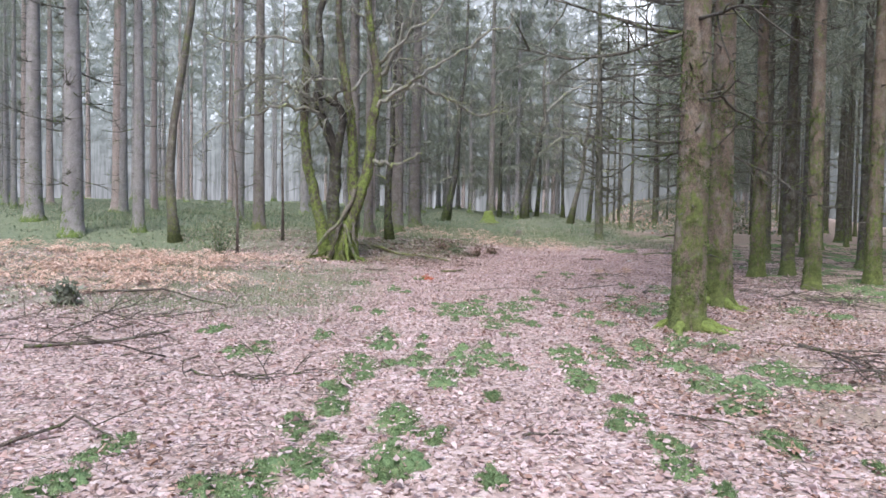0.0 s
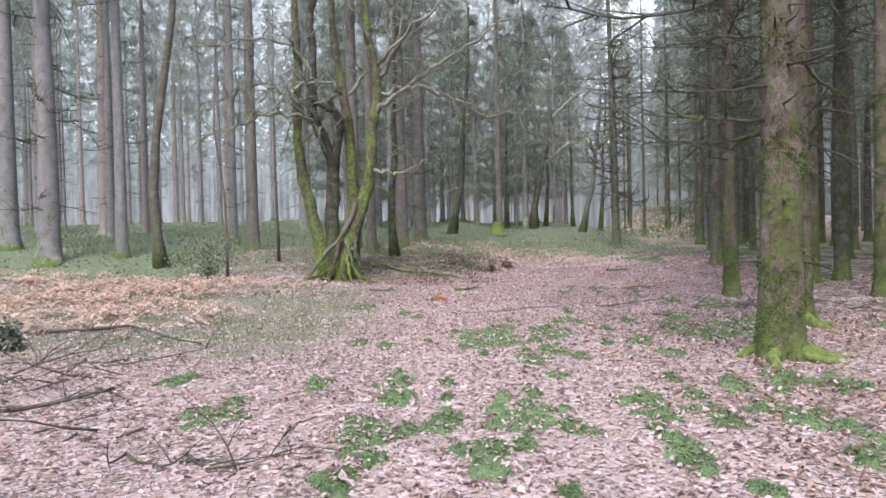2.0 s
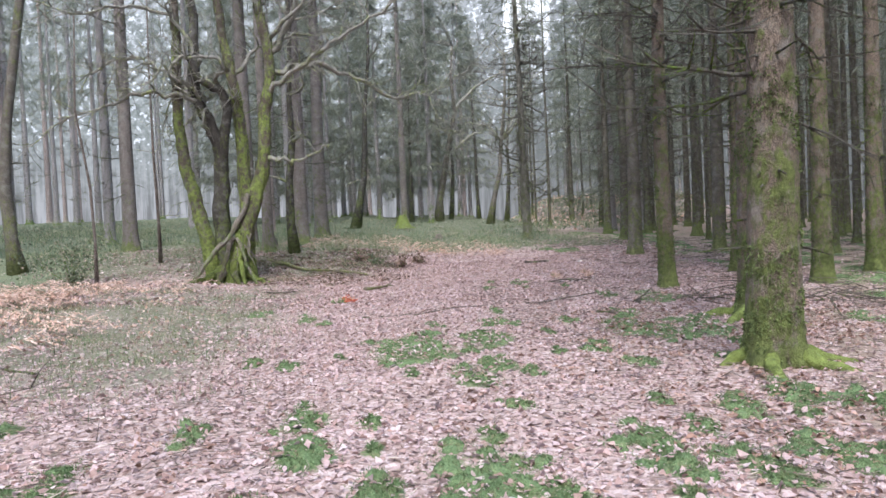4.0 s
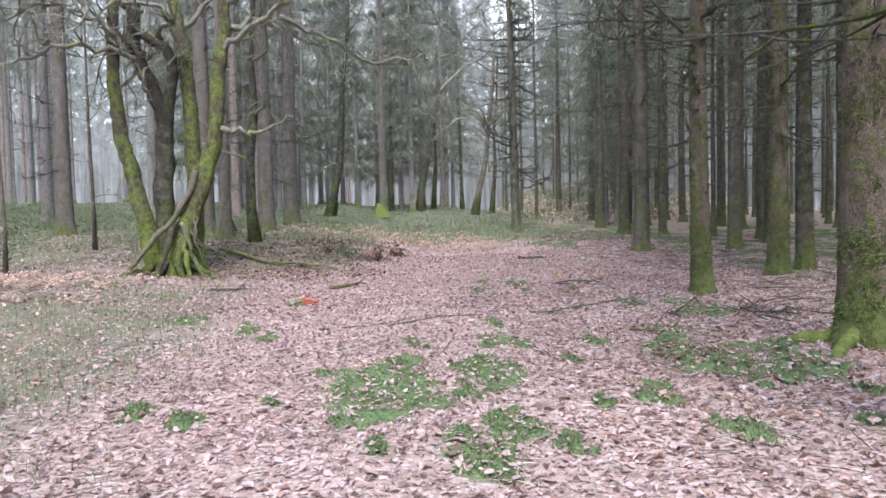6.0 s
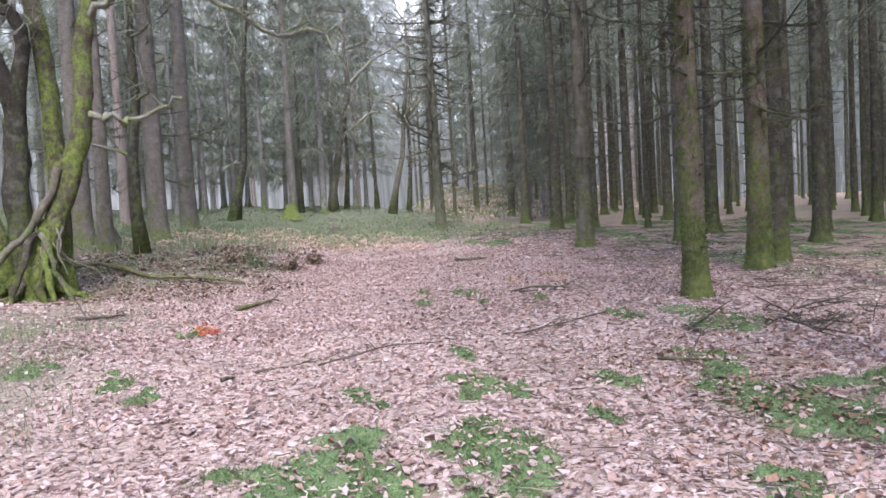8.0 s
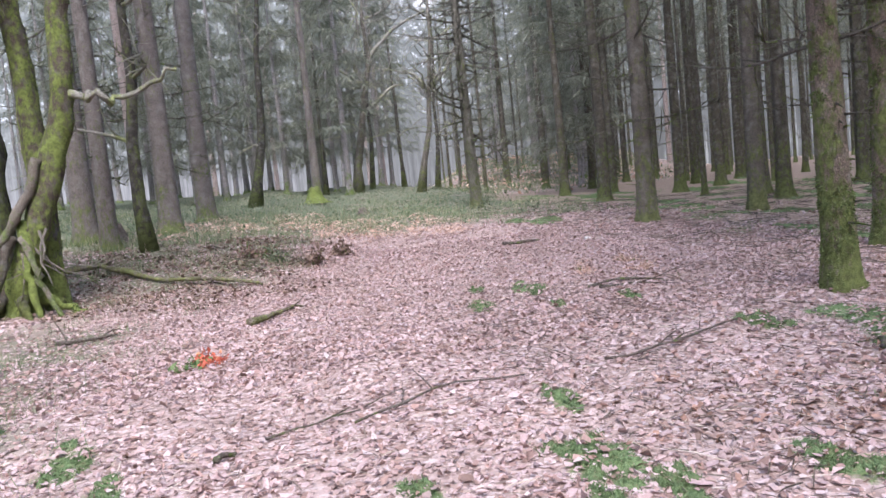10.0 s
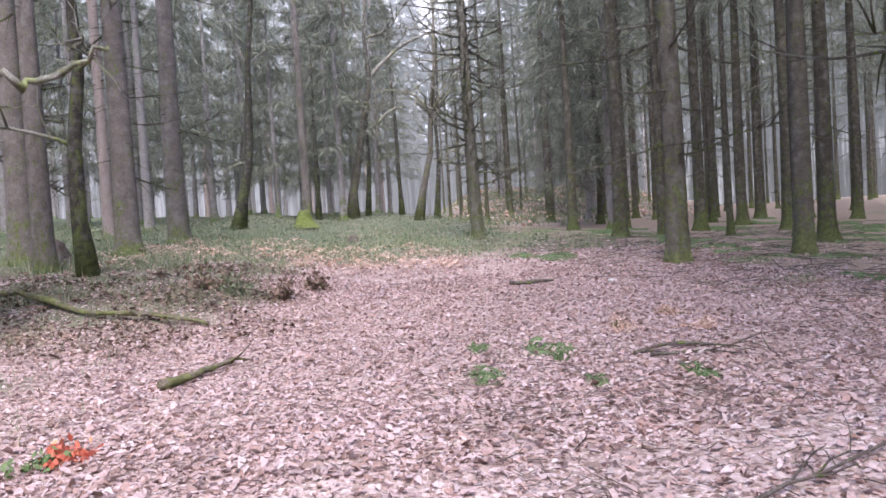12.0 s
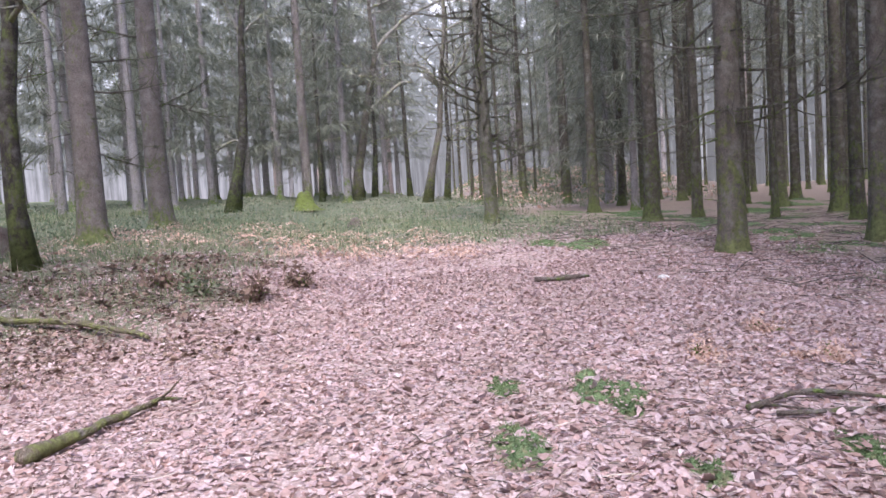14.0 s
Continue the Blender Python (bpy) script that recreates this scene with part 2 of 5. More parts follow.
LEAVES_RUST = shades("rusty_beech_leaves", [(0, (0.13, 0.08, 0.06)), (0.4, (0.30, 0.18, 0.135)), (0.75, (0.46, 0.29, 0.225)), (1, (0.60, 0.43, 0.36))], 0.75, 0.3, 60.0)
MOSS = shades("moss", [(0, (0.075, 0.12, 0.045)), (0.5, (0.14, 0.205, 0.085)), (1, (0.25, 0.32, 0.16))], 0.9, 0.2)
TRUNK_MOSS = shades("trunk_moss", [(0, (0.056, 0.075, 0.027)), (0.5, (0.115, 0.15, 0.052)), (1, (0.205, 0.25, 0.095))], 0.9, 0.2)
CUSHION = cushion_moss()
GRASS = shades("dry_grass", [(0, (0.10, 0.15, 0.07)), (0.5, (0.20, 0.255, 0.135)), (0.75, (0.30, 0.31, 0.19)), (1, (0.48, 0.41, 0.30))], 0.8, 0.3)
HERB = shades("bilberry_leaves", [(0, (0.10, 0.125, 0.075)), (0.55, (0.19, 0.22, 0.14)), (0.82, (0.28, 0.295, 0.205)), (1, (0.40, 0.33, 0.25))], 0.95, 0.25)
FERN = shades("dead_bracken", [(0, (0.42, 0.26, 0.19)), (0.5, (0.60, 0.41, 0.32)), (1, (0.70, 0.55, 0.46))], 0.8, 0.25)
WOOD_MOSSY = bark("mossy_fallen_wood", (0.10, 0.08, 0.06), (0.34, 0.28, 0.22), -0.35, 3.0, 14.0, (0.22, 0.24, 0.085))
GROUND = litter_ground()

# ---- the lie of the land ----


def ease(a, b, v):
    q = np.clip((v - a) / (b - a), 0, 1)
    return q * q * (3 - 2 * q)


def slope_amount(x, y):
    """The pale open slope beyond the bend of the track."""
    return ease(50, 60, y) * ease(11.5, 15.5, x - 0.22 * (y - 60)) * ease(14, 8, x - 13 - 0.5 * (y - 50))


def land(x, y):
    """Height of the ground: a flat track that climbs gently, with a bank on its left."""
    x, y = np.asarray(x, float), np.asarray(y, float)
    z = -0.12 + 0.1 * ease(2.5, 5, x) + 0.12 * ease(16, 22, y)
    z = z + 0.042 * np.clip(y - 22, 0, 60) * np.sqrt(ease(18, 34, y)) * (1 - 0.35 * ease(9, 16, x))
    z = z + 0.0004 * np.clip(y - 40, 0, 24) ** 2 * (1 - 0.8 * ease(9, 16, x))
    z = z + 0.55 * ease(24, 30, y) * ease(4, -1, x) + 0.3 * ease(-1, -8, x) * ease(8, 22, y)
    z = z + 0.36 * ease(42, 50, y) * ease(-3, 1, x) * ease(14, 8, x) + 0.3 * ease(-9, -14, x) * ease(16, 24, y)
    return z + 3.4 * ease(54, 108, y) * ease(9, 18, x - 0.22 * (y - 60)) * ease(16, 6, x - 13 - 0.5 * (y - 50))


def lumps(x, y):
    return 0.022 * (np.sin(2.1 * x + 1.3 * y) + np.sin(1.1 * x - 2.7 * y + 1)) + 0.012 * np.sin(5.3 * x + 0.7 * np.sin(4 * y)) * np.cos(4.9 * y + x)


def floor_z(x, y):
    return land(x, y) + lumps(np.asarray(x, float), np.asarray(y, float))


def track(y):
    """The middle of the leafy track."""
    return 0.3 + 0.05 * np.maximum(y - 8, 0) + 0.0055 * np.maximum(y - 15, 0) ** 2


def grass_amount(x, y):
    left = ease(-0.9, -3.0, x - 0.045 * np.maximum(y - 12, 0)) * ease(9, 13.5, y) * ease(26, 22, y)
    bank = ease(1.6, 0.0, x - 0.16 * (y - 27)) * ease(23.8, 26.3, y)
    return np.clip(left * 0.75 + bank * 0.8 + 0.55 * slope_amount(x, y), 0, 1)


def green_amount(x, y):
    far = ease(30, 34, y) * ease(11.5, 9.5, x - 0.25 * np.maximum(y - 45, 0)) * 0.75
    west = ease(-7.0, -9.5, x) * ease(20.5, 24, y)
    return np.clip(np.maximum(far, west), 0, 1) * (1 - slope_amount(x, y))


def duff_amount(x, y):
    """Dark broken litter in patches beside the spruces at the track."""
    return ease(1.6, 3.6, x - 0.05 * np.maximum(y - 8, 0)) * ease(19, 14, y) * ease(0.25, 0.75, 0.6 * clumpy(x, y, 2.3) + 0.4 * clumpy(x + 2, y, 5.7))


def needle_amount(x, y):
    return 0.85 * duff_amount(x, y) + (1 - 0.85 * duff_amount(x, y)) * ease(7.6, 10.2, x - 0.06 * np.maximum(y - 20, 0) + 0.6 * np.sin(0.9 * y) + 0.4 * np.sin(2.3 * y + x)) * (1 - slope_amount(x, y))


def clumpy(x, y, s=1.7):
    return 0.5 + 0.5 * np.sin(s * x + 1.3 * np.sin(0.9 * s * y)) * np.sin(1.1 * s * y + 1.7 * np.sin(0.7 * s * x))


# moss cushions: x, y, breadth
SPOTS = ((-0.93, 7.56, 0.44), (-0.8, 8.91, 0.34), (-0.95, 6.43, 0.21), (-1.18, 5.22, 0.22), (-0.89, 4.33, 0.28), (-0.37, 5.39, 0.29), (-0.34, 4.35, 0.27), (-1.16, 3.73, 0.31), (-0.95, 5.79, 0.23), (1.59, 8.06, 0.23), (1.47, 7.04, 0.25), (1.6, 5.59, 0.23), (1.7, 4.77, 0.2), (1.66, 4.33, 0.19), (3.29, 9.51, 0.31), (2.71, 8.0, 0.42), (3.67, 9.07, 0.24), (2.95, 6.72, 0.56), (3.8, 7.47, 0.52), (2.65, 4.84, 0.22), (-2.4, 8.36, 0.38), (-3.41, 10.01, 0.26), (0.36, 3.99, 0.11), (-2.33, 4.45, 0.2), (-2.31, 3.7, 0.21), (3.56, 13.78, 0.69), (6.76, 12.61, 0.52), (-0.31, 8.07, 0.25), (0.25, 13.46, 0.72), (1.31, 13.88, 0.41))
MORE = ((0.77, 11.18, 0.42), (-1.72, 9.71, 0.18), (1.65, 8.62, 0.32), (2.02, 7.79, 0.28), (5.01, 16.42, 0.44), (2.73, 9.42, 0.27), (0.8, 7.8, 0.2), (0.41, 8.12, 0.46), (-0.01, 7.12, 0.41), (-0.87, 9.98, 0.32), (0.52, 13.24, 0.56), (-0.07, 13.27, 0.17), (1.87, 15.65, 0.3), (1.44, 13.34, 0.29), (1.2, 11.79, 0.22), (3.56, 13.27, 0.32), (2.42, 12.26, 0.26), (2.65, 11.39, 0.23), (-1.65, 12.69, 0.17), (-1.24, 12.42, 0.18), (-0.05, 12.19, 0.17), (4.32, 13.45, 0.22), (4.16, 12.73, 0.36), (-2.35, 18.02, 0.25), (3.87, 15.09, 0.35), (2.06, 16.61, 0.14), (3.63, 21.42, 0.32), (4.43, 17.5, 0.18), (5.29, 17.03, 0.55), (2.85, 14.86, 0.19))
LAST = ((-1.35, 17.09, 0.22), (-1.0, 16.31, 0.19), (2.68, 20.54, 0.23), (2.08, 15.17, 0.16), (2.93, 21.8, 0.15), (3.53, 20.94, 0.1), (3.37, 19.77, 0.09), (4.24, 19.71, 0.18), (7.25, 30.75, 0.49), (7.78, 30.8, 0.41), (7.02, 31.65, 0.47))
_r = random.Random(12)
STRAYS = tuple((c + 0.09 * (y - 6) * k + _r.gauss(0, 0.3), y + _r.gauss(0, 0.4), _r.uniform(0.06, 0.16)) for c, k, n in ((-0.75, 1, 10), (1.6, 0.3, 12), (0.25, 1, 10), (2.9, 1.6, 16)) for y in [3.6 + 12.5 * q / n for q in range(n)])


def moss_amount(x, y):
    m = np.zeros(np.shape(x))
    for a, b, s in SPOTS + MORE + LAST + STRAYS:
        m = np.maximum(m, np.exp(-(((x - a) / (0.5 * s + 0.05)) ** 2 + ((y - b) / (1.1 * s + 0.05)) ** 2)))
    return np.maximum(m, ease(6.6, 9.4, x - 0.06 * np.maximum(y - 20, 0)) * ease(62, 42, y) * 0.6 * ease(0.45, 0.9, clumpy(x, y, 1.3)))


def grid_line(lo, hi, fine_lo, fine_hi, step):
    fine = np.arange(fine_lo, fine_hi + 1e-6, step)
    out = [fine]
    a, s = fine_lo, step
    left = []
    while a > lo:
        s *= 1.35
        a -= s
        left.append(max(a, lo))
    b, s, right = fine_hi, step, []
    while b < hi:
        s *= 1.35
        b += s
        right.append(min(b, hi))
    return np.concatenate([left[::-1], fine, right])


def mesh_of(name, verts, faces, mat, smooth=True):
    me = bpy.data.meshes.new(name)
    me.from_pydata([tuple(v) for v in verts], [], [tuple(f) for f in faces])
    me.materials.append(mat)
    if smooth:
        me.polygons.foreach_set("use_smooth", [True] * len(me.polygons))
    me.update()
    return me


def fast_mesh(name, verts, faces, mat):
    """A mesh from numpy arrays; every face has the same number of corners."""
    me = bpy.data.meshes.new(name)
    k = faces.shape[1]
    me.vertices.add(len(verts))
    me.vertices.foreach_set("co", verts.astype(np.float32).ravel())
    me.loops.add(faces.size)
    me.loops.foreach_set("vertex_index", faces.astype(np.int32).ravel())
    me.polygons.add(len(faces))
    me.polygons.foreach_set("loop_start", np.arange(0, faces.size, k, dtype=np.int32))
    me.materials.append(mat)
    me.update(calc_edges=True)
    me.validate()
    return me


def build_ground():
    xs = grid_line(-400, 400, -12, 13, 0.16)
    ys = grid_line(-300, 420, -3, 36, 0.16)
    X, Y = np.meshgrid(xs, ys)
    Z = floor_z(X, Y)
    nx, ny = len(xs), len(ys)
    i = np.arange(nx * ny).reshape(ny, nx)
    faces = np.stack([i[:-1, :-1], i[:-1, 1:], i[1:, 1:], i[1:, :-1]], -1).reshape(-1, 4)
    me = fast_mesh("ground", np.stack([X, Y, Z], -1).reshape(-1, 3), faces, GROUND)
    me.polygons.foreach_set("use_smooth", [True] * len(me.polygons))
    for key, f in (("grass", grass_amount), ("green", green_amount), ("moss", moss_amount), ("needle", needle_amount)):
        me.attributes.new(key, "FLOAT", "POINT").data.foreach_set("value", f(X, Y).astype(np.float32).ravel())
    return tagged(new("ground", me), "forest floor of pale fallen leaves, moss and grass", "ground", kind="structure")


ground = build_ground()


def build_backdrop():
    V, F, n, R = [], [], 96, 120
    for k in range(n):
        a = 2 * math.pi * k / n
        for z in (-8, 62):
            V.append((R * math.sin(a) + 5, R * math.cos(a) + 25, z))
    for k in range(n):
        b = (k + 1) % n
        F.append((2 * k, 2 * b, 2 * b + 1, 2 * k + 1))
    return tagged(new("backdrop", mesh_of("backdrop", V, F, distance_backdrop())), "glowing backdrop painted with misty distant forest and sky gaps", "backdrop", kind="structure")


build_backdrop()

# ---- trees ----
rng = random.Random(7)


def tube(V, F, pts, rads, sides=6, rough=0.0, ridge=None):
    """Adds a tapering, capped tube along pts; ridge(h, angle) swells the radius."""
    pts = [Vector(p) for p in pts]
    start = len(V)
    ref = None
    for k, p in enumerate(pts):
        t = (pts[min(k + 1, len(pts) - 1)] - pts[max(k - 1, 0)]).normalized()
        if ref is None:
            ref = t.orthogonal().normalized() if abs(t.z) < 0.95 else Vector((1, 0, 0))
        ref = (ref - t * ref.dot(t)).normalized()
        side = t.cross(ref)
        for j in range(sides):
            a = 2 * math.pi * j / sides
            r = rads[k]
            if ridge:
                r *= ridge(p, a)
            if rough:
                d = ref * math.cos(a) + side * math.sin(a)
                r *= 1 + rough * noise.noise((p + d * rads[k]) * 6.0)
            V.append(p + (ref * math.cos(a) + side * math.sin(a)) * r)
    for k in range(len(pts) - 1):
        for j in range(sides):
            a, b = start + k * sides + j, start + k * sides + (j + 1) % sides
            F.append((a, b, b + sides, a + sides))
    F.append(tuple(start + (len(pts) - 1) * sides + j for j in range(sides)))
    F.append(tuple(start + j for j in reversed(range(sides))))


def part(name, V, F, mat, parent, label="", kind="", smooth=True):
    ob = new(name, mesh_of(name, V, F, mat, smooth))
    ob.parent = parent
    return tagged(ob, label, kind=kind)


def wiggle(p, direction, length, steps, bend, droop, r):
    """A crooked line of points from p."""
    pts, d = [Vector(p)], Vector(direction).normalized()
    for _ in range(steps):
        d = (d + Vector((r.gauss(0, bend), r.gauss(0, bend), r.gauss(0, bend) + droop))).normalized()
        pts.append(pts[-1] + d * (length / steps))
    return pts


def twigs(V, F, p, d, length, radius, r, depth=2, bend=0.22, droop=0.0, sides=5, many=3):
    """A branch with side twigs, into V and F."""
    n = max(3, int(length / 0.28) if length < 2.5 else 9)
    pts = wiggle(p, d, length, n, bend, droop, r)
    tube(V, F, pts, [radius * (1 - 0.8 * k / n) + 0.002 for k in range(n + 1)], sides)
    if depth > 0:
        for k in range(1, n):
            for _ in range(many if r.random() < 0.6 else 1):
                if r.random() < 0.75:
                    ahead = (pts[k + 1] - pts[k]).normalized()
                    side = Vector((r.gauss(0, 1), r.gauss(0, 1), r.gauss(0.1, 0.8))).normalized()
                    twigs(V, F, pts[k], ahead * 0.9 + side, length * r.uniform(0.25, 0.5), radius * 0.5, r, depth - 1, bend, droop, 3, many)
    return pts


def moss_tufts(V, F, count, seed, parent, low=0.1, top=9.0):
    """Tufts of moss that stand off a trunk's skin in ragged patches."""
    r = random.Random(seed)
    P, T = [], []
    tries = 0
    while len(T) < count and tries < count * 12:
        tries += 1
        f = F[r.randrange(len(F))]
        if len(f) != 4:
            continue
        a, b, c, d = (Vector(V[i]) for i in f)
        u, w = r.random(), r.random()
        p = a.lerp(b, u).lerp(d.lerp(c, u), w)
        if not -0.02 < p.z < top or noise.noise(p * 2.3) + 0.7 * noise.noise(p * 6.1) + 0.5 * math.exp(-p.z / 0.7) < low:
            continue
        n = (b - a).cross(d - a)
        if n.length < 1e-9:
            continue
        n.normalize()
        out = (n * r.uniform(0.5, 1.0) + Vector((r.gauss(0, 0.5), r.gauss(0, 0.5), r.gauss(-0.5, 0.5)))).normalized()
        e = out.cross(Vector((r.gauss(0, 1), r.gauss(0, 1), r.gauss(0, 1)))).normalized() * r.uniform(0.006, 0.014)
        k = len(P)
        P += [p - e - n * 0.004, p + e - n * 0.004, p + out * r.uniform(0.015, 0.045)]
        T.append((k, k + 1, k + 2))
    return part("moss", P, T, TRUNK_MOSS, parent, "ragged green moss", "stuff", False)


def trunk_into(V, F, radius, height, r, lean=(0, 0), sides=10, fine=False, flare=0.7):
    hs = [-0.2, 0.0, 0.06, 0.14, 0.26, 0.42, 0.65, 1.0, 1.6, 2.4, 3.4, 4.6, 6.2, 8.2, 11, 15, 20, height]
    if fine:
        hs = [-0.2] + [0.07 * k for k in range(100)] + [7.5, 8.5, 10, 12, 15, 20, height]
    hs = [h for h in hs if h < height] + [height]
    k, ph = r.randint(4, 6), r.uniform(0, 6)

    def ridge(p, a):
        h = max(p.z, 0)
        s = 1 + (flare * 0.55 if fine else flare) * math.exp(-h / 0.2) * (0.6 + 0.5 * math.cos(k * a + ph)) + 0.12 * math.exp(-h / 1.0)
        if fine:
            s *= 1 + 0.05 * noise.noise(Vector((math.cos(a) * 5, math.sin(a) * 5, p.z * 7))) + 0.035 * noise.noise(Vector((math.cos(a) * 14, math.sin(a) * 14, p.z * 19)))
        return s

    sway = (r.uniform(-0.05, 0.05), r.uniform(-0.05, 0.05))
    pts = [Vector((lean[0] * h + sway[0] * math.sin(h * 0.5), lean[1] * h + sway[1] * math.sin(h * 0.4), h)) for h in hs]
    rads = [radius * max(0.06, 1 - (max(h, 0) / height) ** 1.15) for h in hs]
    tube(V, F, pts, rads, sides, ridge=ridge)


def crown_mesh(name, lo, hi, reach, r, whorls=24, per=5, sprays=20):
    """A spruce crown: drooping limbs in whorls, each hung with many thin needle sprays."""
    V, F = [], []
    for w in range(whorls):
        q = w / (whorls - 1)
        h = lo + (hi - lo) * min(max(q + r.gauss(0, 0.012), 0), 1)
        for b in range(per):
            a = r.uniform(0, 6.283)
            L = reach * (1 - q) ** 0.7 * r.uniform(0.55, 1.15) + 0.25
            dx, dy = math.cos(a), math.sin(a)
            droop = r.uniform(0.12, 0.35)

            def at(s):
                return Vector((dx * L * s, dy * L * s, h + 0.12 * L * s - droop * L * s * s))

            base = len(V)
            for s in (0.0, 0.5, 1.0):
                p = at(s)
                V += [p + Vector((-dy, dx, 0)) * 0.025 * (1.1 - s), p - Vector((-dy, dx, 0)) * 0.025 * (1.1 - s)]
            F += [(base, base + 1, base + 3, base + 2), (base + 2, base + 3, base + 5, base + 4)]
            for _ in range(sprays):
                s = r.uniform(0.15, 1.02)
                p = at(s)
                side = r.choice((-1, 1)) * r.uniform(0.3, 1)
                d = Vector((-dy * side + dx * 0.6 + r.gauss(0, 0.2), dx * side + dy * 0.6 + r.gauss(0, 0.2), r.uniform(-1.5, 0.1))).normalized()
                ln, wd = r.uniform(0.3, 1.0), r.uniform(0.014, 0.05)
                cross = d.cross(Vector((r.gauss(0, 1), r.gauss(0, 1), r.gauss(0, 1)))).normalized() * wd
                i = len(V)
                V += [p - cross * 0.4, p + d * ln * 0.45 + cross, p + d * ln]
                F.append((i, i + 1, i + 2))
    return mesh_of(name, V, F, NEEDLES, False)


def snags_into(V, F, radius, lo, hi, count, reach, r, lean=(0, 0), stout=1.0):
    """Dead side branches low on a trunk: they sag, then turn up at the tip."""
    for _ in range(count):
        h = r.uniform(lo, hi)
        a = r.uniform(0, 6.283)
        L = reach * r.uniform(0.2, 1.0)
        d = Vector((math.cos(a), math.sin(a), r.uniform(-0.45, 0.12)))
        p = Vector((lean[0] * h, lean[1] * h, h)) + Vector((d.x, d.y, 0)) * radius * 0.6
        twigs(V, F, p, d, L, stout * (0.008 + 0.009 * L), r, 1 if L > 0.9 else 0, 0.08, 0.055, 4, 2)


def stubs_into(V, F, radius, count, r, lean):
    """Broken branch stubs all over the trunk."""
    for _ in range(count):
        h, a = r.uniform(0.7, 9), r.uniform(0, 6.283)
        d = Vector((math.cos(a), math.sin(a), r.uniform(-0.3, 0.3)))
        p = Vector((lean[0] * h, lean[1] * h, h)) + Vector((d.x, d.y, 0)) * radius * 0.7
        L = radius * 0.4 + r.uniform(0.04, 0.1) + (0.35 * r.random() if r.random() < 0.4 else 0)
        tube(V, F, [p, p + d * L * 0.6, p + d * L + Vector((0, 0, -0.02))], [0.018, 0.013, 0.006], 3)


def spruce(x, y, radius, height, bark_mat, seed, label, group, lo=8.0, reach=2.4, snags=22, snag_reach=1.5, lean=(0, 0), fine=False, sides=10, per=5, sprays=20, twig_mat=None, snag_lo=1.8):
    """A spruce: trunk, dead lower branches, crown."""
    r = random.Random(seed)
    root = new("spruce_tree")
    root.location = (x, y, float(floor_z(x, y)))
    V, F = [], []
    trunk_into(V, F, radius, height, r, lean, sides, fine)
    part("trunk", V, F, bark_mat, root)
    if fine and bark_mat is BARK_NEAR:
        moss_tufts(V, F, int(20000 * radius), seed, root, 0.25, 4.5)
    if snags:
        if fine:
            for _ in range(snags):
                V, F = [], []
                snags_into(V, F, radius, snag_lo, lo + 1, 1, snag_reach, r, lean, stout=1.6 if y > 30 else 1.0)
                part("branch", V, F, twig_mat or BARK_TWIG, root, "thin dead drooping branch")
        V, F = [], []
        snags_into(V, F, radius, snag_lo, lo + 2, snags, snag_reach * (0.5 if fine else 1), r, lean, stout=1.35 if radius > 0.3 else 1.0)
        stubs_into(V, F, radius, 70 if fine else 40, r, lean)
        part("deadwood", V, F, twig_mat or BARK_TWIG, root, "bare dead grey twigs and branch stubs", "stuff")
    crown = new("crown", crown_mesh("crown", lo, height + 0.4, reach, r, per=per, sprays=sprays))
    crown.parent = root
    crown.location = (lean[0] * (lo + height) / 2, lean[1] * (lo + height) / 2, 0)
    return tagged(root, label, "tree", group)


def planted(proto, x, y, scale, r):
    m = pose(x, y, float(floor_z(x, y)), 0, 0, r.uniform(0, 360)) @ Matrix.Diagonal((scale, scale, r.uniform(0.9, 1.12), 1))
    return copy_thing(proto, m)


taken = []
GREY = "tall grey spruce with mist painted pale into its bark, standing in green undergrowth"
DARK = "slim dark mossy spruce in the dense plantation"
left_protos, right_protos, low_protos = [], [], []
# first of each kind, on measured spots of the two stands
for k, (x, y, rad) in enumerate(((-14.1, 26.2, 0.36), (-17.3, 29.2, 0.33), (-2.6, 33.7, 0.29), (-2.05, 39.6, 0.33), (-18.6, 39.6, 0.36))):
    left_protos.append(spruce(x, y, rad, 25 + k, BARK_PINK if k == 4 else BARK_BROWN if k in (2, 3) else BARK_MISTED, 20 + k, "tall brown-barked spruce with a mossy foot on the bank" if k in (2, 3) else GREY, "spruces of the grey stand", 9 + k * 0.8, 2.7, 22, 2.2, twig_mat=BARK_TWIG))
    taken.append((x, y))
for k, (x, y, rad) in enumerate(((15.2, 30.6, 0.22), (14.6, 25.2, 0.2), (11.75, 35.5, 0.22), (16.8, 38.8, 0.22), (18.4, 36.0, 0.22))):
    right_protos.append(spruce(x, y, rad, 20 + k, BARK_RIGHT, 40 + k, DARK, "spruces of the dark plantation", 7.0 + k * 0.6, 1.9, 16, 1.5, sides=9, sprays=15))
    taken.append((x, y))

# the trees by the track
NEARBY = "spruces at the edge of the track"
spruce(3.70, 10.55, 0.245, 22, BARK_NEAR, 1, "thick mossy spruce with spreading roots beside the track", NEARBY, 9, 2.0, 26, 3.0, fine=True, sides=40, twig_mat=BARK_TWIG, snag_lo=2.6)
spruce(5.2, 13.4, 0.245, 21, BARK_NEAR, 2, "thick dark mossy spruce with a swollen foot", NEARBY, 9, 2.0, 22, 2.6, fine=True, sides=36, snag_lo=2.4)
spruce(6.1, 18.4, 0.165, 19, BARK_NEAR, 3, "slim mossy spruce at the plantation's edge", NEARBY, 8, 1.8, 34, 2.9, fine=True, sides=30, snag_lo=2.6)
